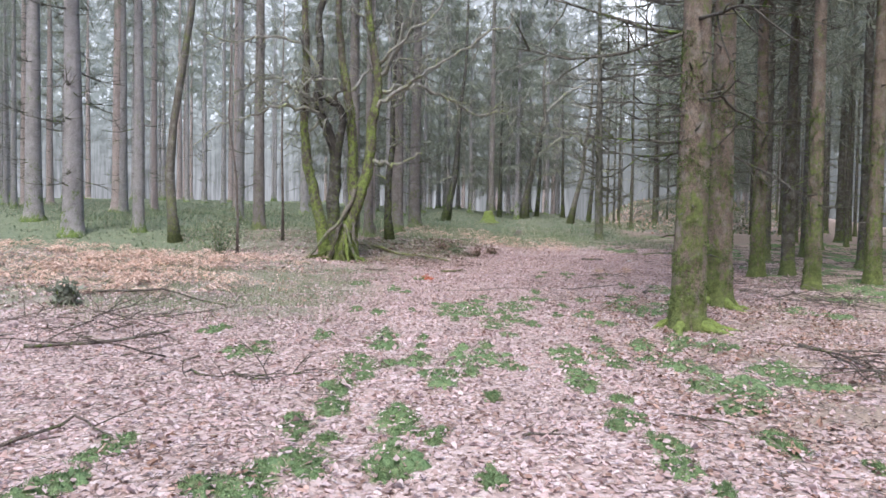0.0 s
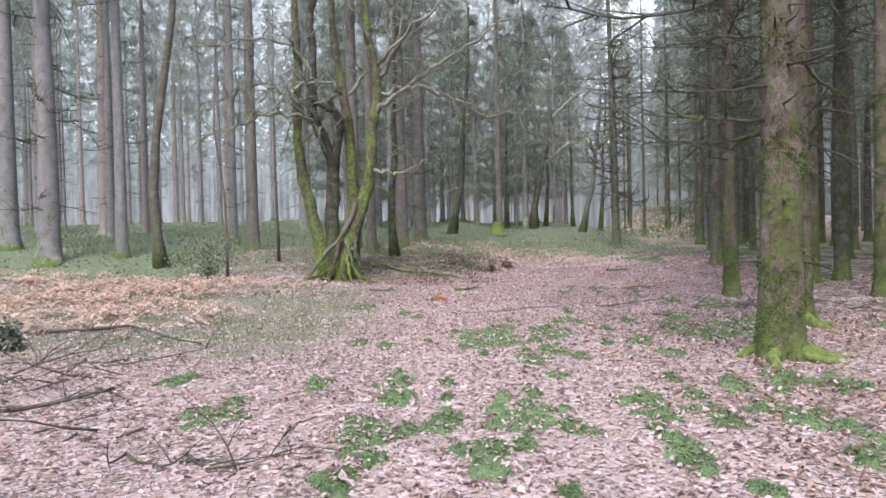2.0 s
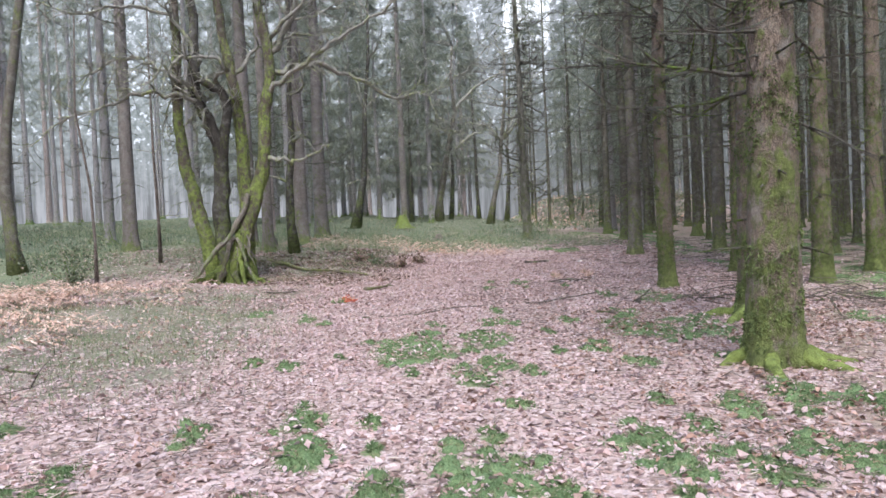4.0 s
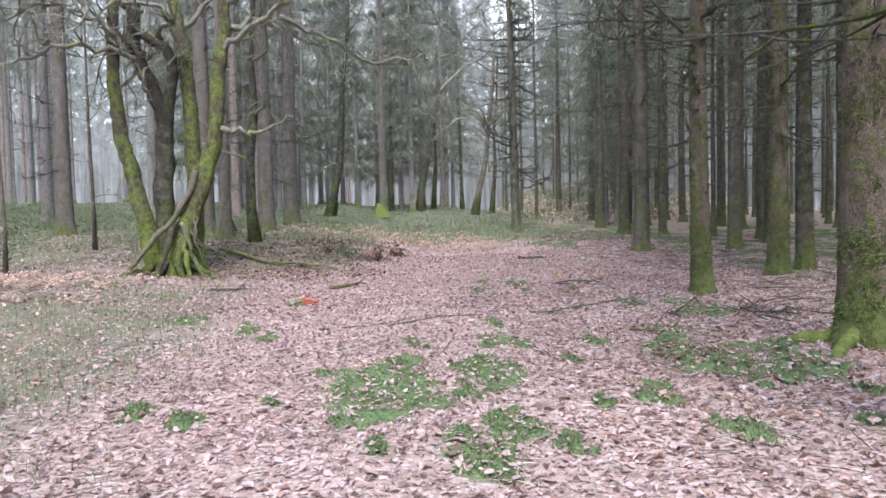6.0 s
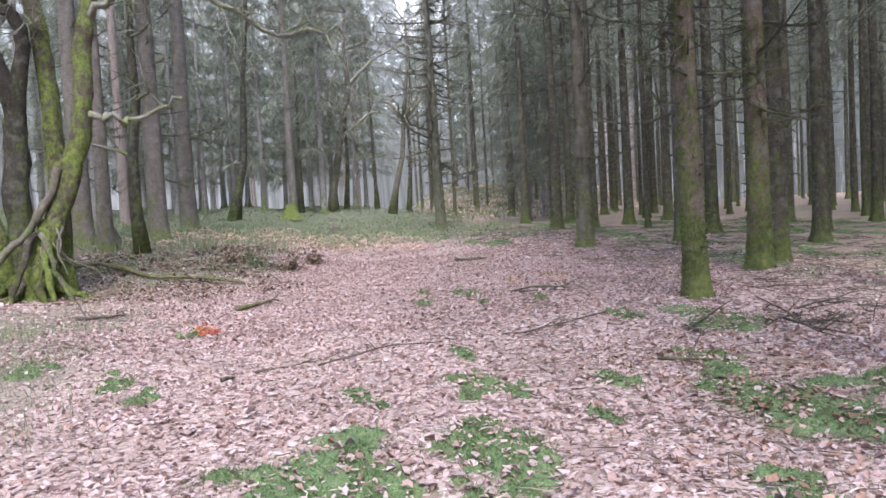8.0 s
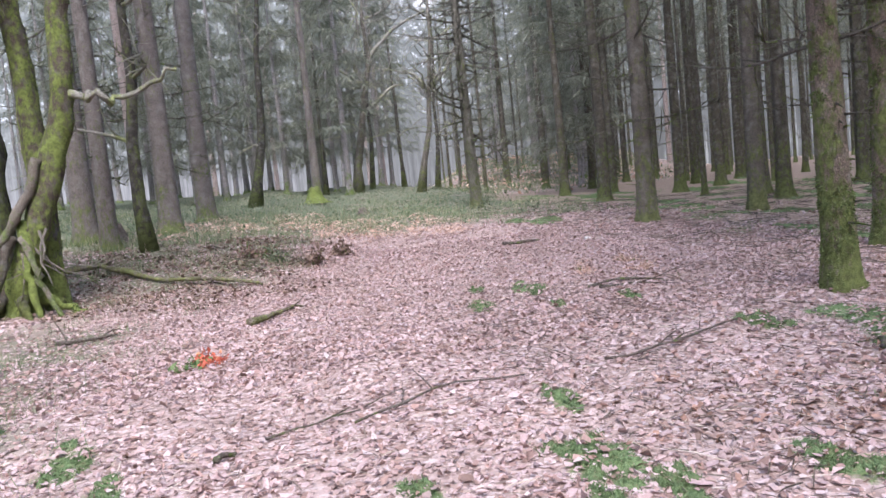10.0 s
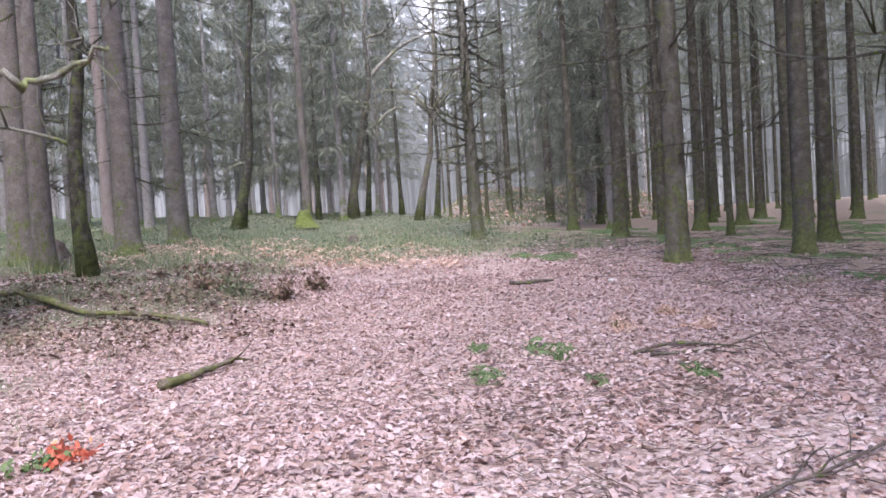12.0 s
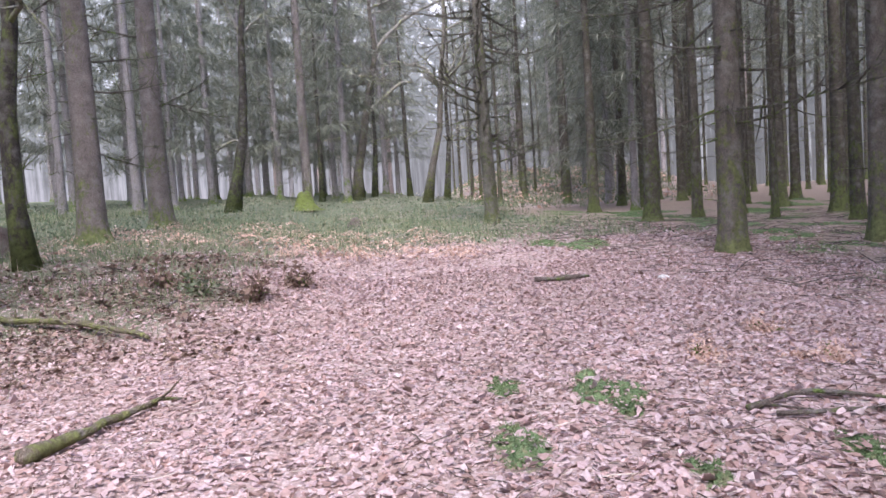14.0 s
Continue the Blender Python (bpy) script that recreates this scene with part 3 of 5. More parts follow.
spruce(8.95, 20.6, 0.2, 20, BARK_NEAR, 4, "spruce with a bright mossy foot", NEARBY, 8, 1.8, 28, 2.4, fine=True, sides=28, snag_lo=2.4)
spruce(9.3, 28.2, 0.235, 20, BARK_LEAN, 11, "grey-green mossy spruce at the plantation's edge", NEARBY, 8, 1.8, 30, 2.6, fine=True, sides=22, snag_lo=2.2)
spruce(12.3, 28.0, 0.21, 20, BARK_LEAN, 12, "grey-green mossy spruce at the plantation's edge", NEARBY, 8, 1.8, 14, 1.7, fine=True, sides=20, snag_lo=2.4)
taken += [(9.3, 28.2), (12.3, 28.0)]
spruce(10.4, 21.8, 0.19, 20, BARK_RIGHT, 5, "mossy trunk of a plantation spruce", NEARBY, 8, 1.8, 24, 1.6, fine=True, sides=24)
spruce(9.1, 17.65, 0.19, 20, BARK_NEAR, 6, "spruce with a bright mossy foot", NEARBY, 8, 1.8, 18, 1.9, fine=True, sides=28)
spruce(11.5, 19.2, 0.2, 20, BARK_NEAR, 8, "mossy trunk of a plantation spruce", NEARBY, 8, 1.8, 24, 1.6, fine=True, sides=24)
spruce(8.1, 39.2, 0.215, 21, BARK_LONE, 9, "lone bare spruce beside the track with whorls of dead branches", NEARBY, 10, 1.8, 85, 2.4, lean=(-0.02, 0), sides=20, fine=True, snag_lo=1.9, twig_mat=BARK_TWIG)
taken += [(3.7, 10.5), (5.2, 13.4), (6.1, 18.4), (8.95, 20.6), (10.4, 21.8), (9.1, 17.65), (11.5, 19.2), (8.1, 39.2)]
for x, y, sc in ((-12.2, 27.5, 0.66), (-17.6, 38.0, 0.62), (-8.1, 29.8, 0.82), (-10.4, 34.8, 0.6), (-4.4, 31.8, 0.95), (-3.5, 30.0, 0.68), (2.7, 50.0, 0.75)):
    planted(left_protos[(1 if x > -13 else 0) if x < -9 else 2], x, y, sc, rng)
    taken.append((x, y))
for x, y, sc in ((14.3, 45.0, 1.0), (18.5, 58.0, 1.1), (18.6, 66.2, 1.1), (20.2, 62.5, 1.0), (21.9, 57.4, 1.1), (22.6, 52.0, 1.0), (20.3, 41.1, 1.0), (24.5, 45.5, 1.0)):
    planted(rng.choice(right_protos), x, y, sc, rng)
    taken.append((x, y))


def fill(protos, count, spot, gap, thick=(0.75, 1.1), tries=6000):
    made = 0
    for _ in range(tries):
        if made == count:
            break
        x, y = spot()
        if all((x - a) ** 2 + (y - b) ** 2 > gap * gap for a, b in taken):
            taken.append((x, y))
            planted(rng.choice(protos), x, y, rng.uniform(*thick), rng)
            made += 1


def left_spot():
    while True:
        y = rng.uniform(32, 92)
        x = rng.uniform(-0.95 * y - 6, -2 + 0.25 * max(y - 50, 0))
        if x < -16 or y > 42:
            return x, y


def right_spot():
    while True:
        y = rng.uniform(14, 75)
        x = rng.uniform(11.5 + 0.16 * max(y - 25, 0), 24 + 0.45 * y)
        if x > 13.2 and (y < 45 or x > 1.5 + 0.44 * (y - 17.5)):
            return x, y


def end_spot():
    x = rng.uniform(-2, 30)
    return x if x < 15 else x + 17, rng.uniform(78, 112)


def back_spot():
    return rng.choice((-1, 1)) * rng.uniform(8, 30), rng.uniform(-34, -3)


for k, (x, y) in enumerate(((1.5, 62.0), (6.5, 70.0), (8.6, 66.0))):
    low_protos.append(spruce(x, y, 0.2, 17 + 2 * k, BARK_MISTED, 80 + k, "green spruce with limbs hanging almost to the ground", "green spruces behind the clearing", 2.4 + 0.8 * k, 3.2, 10, 1.5, per=7, sprays=30))
    taken.append((x, y))


def low_spot():
    y = rng.uniform(52, 80)
    return rng.uniform(-12, 6 + 0.17 * (y - 45)), y


def low_spot_right():
    y = rng.uniform(80, 104)
    return rng.uniform(0.33 * y - 2, 0.33 * y + 12), y


def low_spot_edge():
    y = rng.uniform(44, 74)
    return 1.5 + 0.44 * (y - 17.5) + rng.uniform(-1.0, 4.0), y


fill(low_protos, 26, low_spot, 3.1)
fill(low_protos, 9, low_spot_edge, 2.6, (0.7, 0.95))
fill(low_protos, 6, low_spot_right, 4.0)


def slope_spot():
    y = rng.uniform(56, 98)
    return rng.uniform(0.22 * y - 0.5, 0.4 * y + 3), y


def slope_top():
    while True:
        y = rng.uniform(78, 104)
        x = rng.uniform(0.2 * y - 1, 0.4 * y + 4)
        if abs(x - 0.245 * y + 0.5) > 3.0:
            return x, y


fill(low_protos, 9, slope_top, 3.4, (0.7, 1.0))
fill(right_protos, 13, slope_spot, 2.6, (0.4, 0.62))
fill(left_protos[:2] + left_protos[4:], 108, left_spot, 2.8, (0.4, 0.8))
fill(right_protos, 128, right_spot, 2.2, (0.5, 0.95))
fill(left_protos[:2] + left_protos[4:], 18, end_spot, 3.0, (0.5, 0.9))
fill(right_protos, 12, back_spot, 5.0)


def bent_line(pts, r, amount):
    """A smooth line through pts with small kinks between them."""
    out = []
    P = [Vector(p) for p in pts]
    for k in range(len(P) - 1):
        a, b, c, d = P[max(k - 1, 0)], P[k], P[k + 1], P[min(k + 2, len(P) - 1)]
        for s in (0, 0.25, 0.5, 0.75):
            q = 0.5 * (2 * b + (c - a) * s + (2 * a - 5 * b + 4 * c - d) * s * s + (3 * b - a - 3 * c + d) * s ** 3)
            out.append(q + (Vector((r.gauss(0, amount), r.gauss(0, amount), r.gauss(0, amount))) if s else Vector()))
    out.append(P[-1])
    return out


def crooked(x, y, radius, pts, label, seed, mat=None, limbs=6, reach=2.5, arms=()):
    """A slender leaning broadleaf tree along pts, with crooked bare limbs."""
    r = random.Random(seed)
    root = new("leaning_tree")
    root.location = (x, y, float(floor_z(x, y)))
    V, F = [], []
    line = [Vector(p) for p in pts]
    n = len(line)
    tube(V, F, line, [radius * (1.5 if k == 0 else 1.0) * (1 - 0.75 * k / (n - 1)) + 0.01 for k in range(n)], 10, 0.25)
    part("trunk", V, F, mat or BARK_DARK, root)
    for _ in range(limbs):
        k = r.randint(max(1, n // 2 - 1), n - 1)
        V, F = [], []
        a = r.uniform(0, 6.283)
        twigs(V, F, line[k], (math.cos(a), math.sin(a) * 0.6, r.uniform(0.1, 0.9)), reach * r.uniform(0.5, 1.2), radius * 0.3, r, 2, 0.25, 0.0, 5, 2)
        part("branch", V, F, BARK_LIMB, root)
    for k, *moves in arms:
        V, F = [], []
        pts = [line[k]]
        for m in moves:
            pts.append(pts[-1] + Vector(m))
        arm = bent_line(pts, r, 0.07)
        c = len(arm)
        tube(V, F, arm, [radius * (0.5 - 0.38 * j / (c - 1)) for j in range(c)], 7, 0.3)
        for j in range(2, c):
            twigs(V, F, arm[j], (r.gauss(0.2, 0.7), r.gauss(0, 0.5), r.gauss(0.3, 0.6)), r.uniform(0.7, 1.8), radius * 0.12, r, 1, 0.25, 0.0, 4, 2)
        part("branch", V, F, BARK_LIMB, root, "long crooked mossy limb")
    return tagged(root, label, "tree")


crooked(-10.3, 26.4, 0.21, [(0, 0, -0.2), (-0.15, 0, 1.0), (-0.25, 0, 2.6), (-0.1, 0, 4.4), (0.2, 0, 6.2), (0.55, 0, 8.5), (0.8, 0, 11), (0.9, 0, 14)], "slender mossy tree leaning out of the bank", 61, BARK_LEAN, limbs=3, reach=1.2)
crooked(-0.45, 46.8, 0.24, [(0, 0, -0.2), (0.25, 0, 1.2), (0.6, 0, 2.8), (0.75, 0, 4.6), (0.85, 0, 7.0), (1.2, 0, 10), (1.3, 0, 14)], "slender dark tree with a leaning stem", 62)
crooked(-2.48, 29.1, 0.16, [(0, 0, -0.2), (-0.12, 0, 1.0), (-0.1, 0, 2.4), (0.05, 0, 3.8), (0.0, 0, 5.4), (0.15, 0, 8), (0.1, 0, 11)], "slim mossy tree with crooked limbs", 63, limbs=7)
crooked(5.7, 57.0, 0.27, [(0, 0, -0.2), (0.1, 0, 1.5), (0.45, 0, 3.2), (0.75, 0, 4.8), (1.1, 0, 6.4), (1.5, 0, 8.2), (1.3, 0, 10.5), (1.5, 0, 13)], "old crooked tree with long mossy limbs", 64, BARK_LEAN, limbs=9, reach=4.5, arms=((3, (1.8, 0, 1.5), (1.0, 0, 0.2)), (5, (1.6, 0, 1.7), (2.0, 0, 1.0), (1.4, 0, 0.1)), (4, (-1.2, 0, 1.0), (-1.6, 0, 1.6))))
crooked(8.3, 50.5, 0.2, [(0, 0, -0.2), (0.3, 0, 1.5), (0.8, 0, 3.4), (0.95, 0, 5.4), (1.3, 0, 8.0), (1.4, 0, 11)], "leaning tree with crooked bare limbs", 65, BARK_LEAN, limbs=11, reach=3.4, arms=((3, (1.3, 0, 1.6), (0.9, 0, 1.4)), (3, (-1.0, 0, 1.0), (-1.4, 0, 0.2))))
for x, y, lx in ((7.1, 60.5, 0.1), (9.4, 61.0, -0.05), (3.9, 59.5, 0.02), (10.9, 57.5, 0.12)):
    crooked(x, y, 0.16, [(0, 0, -0.2), (lx, 0, 1.5), (2.4 * lx, 0, 3.4), (2.0 * lx, 0, 5.6), (4 * lx, 0, 8.0), (5 * lx, 0, 11)], "slim crooked broadleaf tree behind the clearing", 70 + int(x * 3), BARK_DARK, limbs=8, reach=2.8)
crooked(-7.1, 23.4, 0.036, [(0, 0, -0.1), (0.02, 0, 1.2), (-0.03, 0, 2.6), (-0.3, 0, 4.6), (-0.2, 0, 7)], "thin bare sapling in the dry grass", 66, WOOD_FALLEN, 4, 1.2)
crooked(-6.5, 27.3, 0.042, [(0, 0, -0.1), (0.0, 0, 1.4), (-0.05, 0, 3.4), (-0.05, 0, 6), (0.0, 0, 9)], "thin straight bare sapling near the oak", 67, WOOD_FALLEN, 4, 1.2)


def coppice_oak(x, y):
    """The old many-stemmed mossy tree left of the track: stems, crooked limbs, twigs and bared roots."""
    r = random.Random(5)
    root = new("coppiced_oak")
    root.location = (x, y, float(floor_z(x, y)))
    stems = (
        (0.19, [(-0.4, 0.1, -0.2), (-0.47, 0.1, 0.5), (-0.56, 0.1, 1.2), (-0.76, 0.1, 2.0), (-0.98, 0.12, 2.9), (-1.12, 0.15, 3.7), (-1.22, 0.2, 4.6), (-1.2, 0.25, 6.0), (-1.22, 0.3, 7.4), (-1.28, 0.4, 9.5), (-1.1, 0.5, 12)]),
        (0.21, [(-0.05, 0.25, -0.2), (-0.17, 0.3, 1.2), (-0.16, 0.3, 2.4), (-0.13, 0.3, 3.2), (-0.16, 0.28, 3.85), (-0.36, 0.25, 4.5), (-0.62, 0.2, 5.1), (-0.74, 0.2, 6.0), (-0.68, 0.3, 7.4), (-0.78, 0.4, 8.4), (-0.55, 0.5, 9.6)]),
        (0.13, [(-0.12, 0.28, 3.5), (0.03, 0.22, 4.2), (0.16, 0.15, 4.85), (0.02, 0.1, 5.4), (-0.27, 0.0, 5.55), (-0.58, -0.1, 5.8), (-0.7, -0.15, 6.2), (-1.1, -0.2, 6.5)]),
        (0.19, [(0.45, 0.4, -0.2), (0.5, 0.45, 1.2), (0.48, 0.5, 2.7), (0.46, 0.5, 3.8), (0.36, 0.5, 4.9), (0.22, 0.5, 6.2), (0.0, 0.6, 7.4), (-0.12, 0.7, 9.2), (0.1, 0.8, 12)]),
        (0.21, [(0.08, -0.05, -0.2), (0.16, -0.05, 0.4), (0.3, -0.05, 0.85), (0.55, 0.0, 1.6), (0.82, 0.05, 2.4), (1.04, 0.1, 3.15), (1.15, 0.1, 3.9), (1.19, 0.1, 4.9), (1.34, 0.1, 5.6), (1.36, 0.1, 6.5), (1.12, 0.15, 7.8), (1.0, 0.2, 9.2), (1.15, 0.3, 12)]),
    )
    for rad, pts in stems:
        V, F = [], []
        n = len(pts)
        line = bent_line(pts, r, 0.018)
        n = len(line)
        tube(V, F, line, [1.2 * rad * (1.3 if k < 2 and pts[0][2] < 0 else 1.0) * (1 - 0.6 * k / (n - 1)) for k in range(n)], 16, 0.24)
        dark = pts[0][0] == -0.05 or pts[0][2] > 1
        part("stem", V, F, BARK_DARK if dark else BARK_OAK, root, "twisting dark stem" if dark else "twisting moss-covered stem")
        if not dark:
            moss_tufts(V, F, 2500, int(rad * 1000 + n), root, 0.0, 9.0)
    limbs = (
        (0.055, [(1.1, 0.1, 3.5), (1.55, -0.05, 3.5), (1.9, -0.1, 3.36), (2.3, -0.15, 3.45), (2.7, -0.2, 3.62), (2.95, -0.25, 3.8)]),
        (0.065, [(1.3, 0.1, 5.4), (1.9, -0.3, 5.75), (2.5, -0.6, 6.1), (3.4, -0.9, 6.6), (4.6, -1.2, 7.2), (5.9, -1.5, 7.9)]),
        (0.07, [(1.45, 0.1, 5.9), (2.2, 0.3, 6.15), (3.1, 0.4, 6.1), (4.1, 0.5, 5.7), (5.2, 0.6, 5.25), (6.3, 0.6, 5.3)]),
        (0.07, [(1.47, 0.1, 6.5), (1.9, 0.0, 7.2), (2.2, -0.1, 8.0), (2.6, -0.1, 9.0), (2.8, -0.2, 10.4)]),
        (0.06, [(-0.5, 0.2, 5.3), (-1.1, -0.1, 5.7), (-1.7, -0.3, 6.15), (-2.3, -0.4, 6.25), (-2.9, -0.6, 6.0), (-3.25, -0.7, 5.8)]),
        (0.055, [(-0.5, 0.2, 5.1), (-1.1, -0.4, 5.3), (-1.9, -0.8, 5.2), (-2.8, -1.0, 4.9), (-3.8, -1.1, 4.6)]),
        (0.05, [(-0.5, 0.2, 6.3), (-1.2, 0.0, 7.4), (-2.2, -0.2, 7.75), (-3.4, -0.3, 7.5), (-4.6, -0.4, 7.7)]),
        (0.05, [(-0.1, 0.2, 5.6), (0.2, -0.6, 5.9), (-0.3, -1.2, 6.1), (-0.9, -1.6, 5.8), (-1.4, -2.0, 5.5)]),
        (0.05, [(0.36, 0.5, 6.0), (1.0, 1.0, 6.9), (2.0, 1.5, 7.4), (3.2, 2.0, 7.6)]),
        (0.05, [(1.3, 0.15, 7.6), (0.9, -0.3, 8.4), (0.4, -0.6, 9.4), (0.2, -0.9, 10.6)]),
        (0.05, [(1.4, 0.1, 6.9), (2.4, -0.6, 7.6), (3.6, -1.1, 8.6), (4.6, -1.4, 9.8)]),
    )
    for k in range(11):
        line = wiggle((-0.55 + r.gauss(0, 0.15), 0.15, 5.2 + r.gauss(0, 0.35)), (r.gauss(-0.2, 0.8), r.gauss(-0.5, 0.5), r.gauss(0.2, 0.5)), r.uniform(1.0, 1.9), 9, 0.5, 0.0, r)
        V, F = [], []
        tube(V, F, line, [0.042 * (1 - 0.08 * j) for j in range(10)], 7, 0.5)
        for j in range(2, 10):
            twigs(V, F, line[j], (r.gauss(0, 1), r.gauss(0, 1), r.gauss(0, 1)), r.uniform(0.3, 0.8), 0.016, r, 1, 0.35, 0.0, 4, 2)
        part("branch", V, F, BARK_LIMB, root, "knotted pale branch with curled twigs")
    for rad, pts in limbs:
        V, F = [], []
        n = len(pts)
        line = bent_line(pts, r, 0.075)
        n = len(line)
        tube(V, F, line, [1.08 * rad * (1 - 0.75 * k / (n - 1)) + 0.01 for k in range(n)], 8, 0.4)
        limb = part("branch", V, F, BARK_LIMB, root, "crooked lichen-covered branch")
        V, F = [], []
        for k in range(3, n):
            for _ in range(0 if rad == 0.055 and pts[0][0] > 1 else 2 if k % 2 else 1):
                out = (line[k] - line[k - 1]).normalized()
                twigs(V, F, line[k], out + Vector((r.gauss(0, 0.7), r.gauss(0, 0.7), r.gauss(0.15, 0.6))), r.uniform(0.5, 1.7), 0.02, r, 2, 0.3, 0.0, 4, 2)
        part("spray", V, F, BARK_LIMB, limb, "fine grey twigs", kind="stuff")
    V, F = [], []
    tube(V, F, [(0, 0.2, -0.25), (0, 0.2, 0.1), (0, 0.2, 0.35), (0.02, 0.22, 0.6), (0.03, 0.25, 0.8)], [0.58, 0.46, 0.34, 0.24, 0.1], 30, 0.8, lambda p, a: 1 + 0.22 * math.cos(5 * a) + 0.1 * math.cos(9 * a + 1))
    part("stool", V, F, BARK_ROOT, root, "broad gnarled mossy base")
    moss_tufts(V, F, 2500, 77, root, 0.0, 2.0)
    for rad, pts, mat in ((0.085, [(0.66, -0.12, 2.5), (0.42, -0.2, 1.85), (0.1, -0.3, 1.3), (-0.4, -0.4, 0.75), (-0.8, -0.5, 0.25), (-1.15, -0.55, -0.1)], BARK_STRAP), (0.075, [(0.2, -0.25, 1.3), (0.05, -0.4, 0.8), (-0.12, -0.55, 0.3), (-0.2, -0.65, -0.12)], BARK_ROOT), (0.06, [(0.3, -0.25, 1.25), (0.48, -0.4, 0.8), (0.6, -0.45, 0.45), (0.85, -0.55, -0.1)], BARK_STRAP), (0.09, [(0.32, -0.1, 1.5), (0.4, -0.3, 0.9), (0.42, -0.42, 0.4), (0.5, -0.5, -0.12)], BARK_OAK)):
        V, F = [], []
        line = bent_line(pts, r, 0.025)
        n = len(line)
        tube(V, F, line, [rad * (1 - 0.45 * k / (n - 1)) for k in range(n)], 9, 0.5)
        part("root", V, F, mat, root, "stilt root leaning against the stems")
    for a, L in ((-2.75, 1.15), (-1.0, 0.7), (-0.35, 1.2), (0.3, 0.8), (2.4, 1.1), (-2.2, 0.6)):
        V, F = [], []
        d = Vector((math.cos(a), math.sin(a), 0))
        line = bent_line([Vector((0.1, 0.1, r.uniform(0.45, 0.75))) + d * 0.1, d * (0.35 * L) + Vector((0.05, 0.05, 0.34)), d * 0.6 * L + Vector((0, 0, 0.16)), d * L + Vector((0, 0, -0.03)), d * 1.3 * L + Vector((0, 0, -0.15))], r, 0.03)
        n = len(line)
        tube(V, F, line, [r.uniform(0.8, 1.2) * 0.115 * (1 - 0.75 * k / (n - 1)) for k in range(n)], 8, 0.6)
        part("root", V, F, BARK_ROOT if L < 1 else BARK_OAK, root)
        if L >= 1:
            moss_tufts(V, F, 500, int(L * 100 + a * 10), root, 0.2, 2.0)
    for k in range(4):
        V, F = [], []
        twigs(V, F, (r.uniform(0.25, 0.7), -0.25, r.uniform(0.9, 1.6)), (r.uniform(0.0, 0.7), -0.5, -0.7), r.uniform(0.9, 1.5), 0.022, r, 1, 0.3, -0.12, 5, 1)
        part("twig", V, F, BARK_STRAP, root, "pale dead twig hanging at the foot")
    return tagged(root, "old many-stemmed oak with twisted mossy stems and bared roots", "tree")


coppice_oak(-4.0, 24.8)


def roots_of(x, y, base, count, reach, seed):
    """Mossy roots that run out from a trunk's foot."""
    r = random.Random(seed)
    for k in range(count):
        a = 6.283 * k / count + r.uniform(-0.3, 0.3)
        V, F = [], []
        pts, n = [], 7
        L, bow = reach * r.uniform(0.45, 1.2), r.uniform(-0.6, 0.6)
        for j in range(n):
            s = j / (n - 1)
            px, py = x + math.cos(a + bow * s) * (base + L * s), y + math.sin(a + bow * s) * (base + L * s)
            pts.append((px, py, float(floor_z(px, py)) + 0.13 * (1 - s) ** 2 - 0.01 - 0.05 * s + r.gauss(0, 0.012)))
        tube(V, F, pts, [0.1 * (1 - 0.75 * j / (n - 1)) for j in range(n)], 10, 0.6)
        tagged(part("tree_root", V, F, BARK_OAK, None), "moss-covered root running over the forest floor", "root", "roots of the thick spruce")


roots_of(3.7, 10.55, 0.2, 5, 1.0, 3)
roots_of(5.2, 13.4, 0.2, 5, 1.0, 4)

# ---- things on the ground ----


def fallen(points, radius, label, seed, side=4, mat=None, name="fallen_branch"):
    """A branch lying along points (x, y, clearance), with side twigs."""
    r = random.Random(seed)
    line = []
    for k in range(len(points) - 1):
        a, b = points[k], points[k + 1]
        for s in (0, 0.25, 0.5, 0.75):
            x, y, c = (a[i] + (b[i] - a[i]) * s for i in range(3))
            x, y = x + r.gauss(0, 0.025), y + r.gauss(0, 0.025)
            line.append(Vector((x, y, float(floor_z(x, y)) + 0.022 + c + radius * 0.7)))
    x, y, c = points[-1]
    line.append(Vector((x, y, float(floor_z(x, y)) + 0.022 + c + radius * 0.5)))
    root = new(name)
    root.location = line[0]
    line = [p - root.location for p in line]
    n = len(line)
    V, F = [], []
    tube(V, F, line, [radius * (1 - 0.55 * k / (n - 1)) for k in range(n)], 9, 0.6)
    part("stick", V, F, mat or WOOD_FALLEN, root)
    for _ in range(side):
        V, F = [], []
        k = r.randint(1, n - 2)
        out = (line[k + 1] - line[k]).normalized()
        twigs(V, F, line[k], out + Vector((r.gauss(0, 0.8), r.gauss(0, 0.8), abs(r.gauss(0.1, 0.25)))), r.uniform(0.25, 0.7), radius * 0.4, r, 1, 0.2, -0.02, 4, 1)
        part("twig", V, F, mat or WOOD_FALLEN, root)
    return tagged(root, label, "branch", "fallen branches")


DEAD = "dead fallen branch lying on the leaves"
fallen([(-5.1, 8.0, 0.05), (-4.34, 8.5, 0.02), (-3.72, 9.1, 0.1)], 0.026, "dark forked fallen branch on the leaves", 1, 5)
fallen([(-6.7, 13.0, 0.12), (-5.6, 13.6, 0.14), (-4.06, 12.55, 0)], 0.028, "long dark fallen branch on the leaves", 2, 2)
fallen([(-3.1, 4.4, 0), (-2.86, 5.0, 0.03), (-2.41, 4.7, 0)], 0.014, "bowed stick on the leaves", 3, 1)
fallen([(4.3, 8.2, 0.1), (4.45, 7.4, 0.12), (4.5, 6.7, 0.05)], 0.02, DEAD, 4, 5)
fallen([(2.0, 5.65, 0), (2.4, 5.3, 0)], 0.013, DEAD, 5, 1)
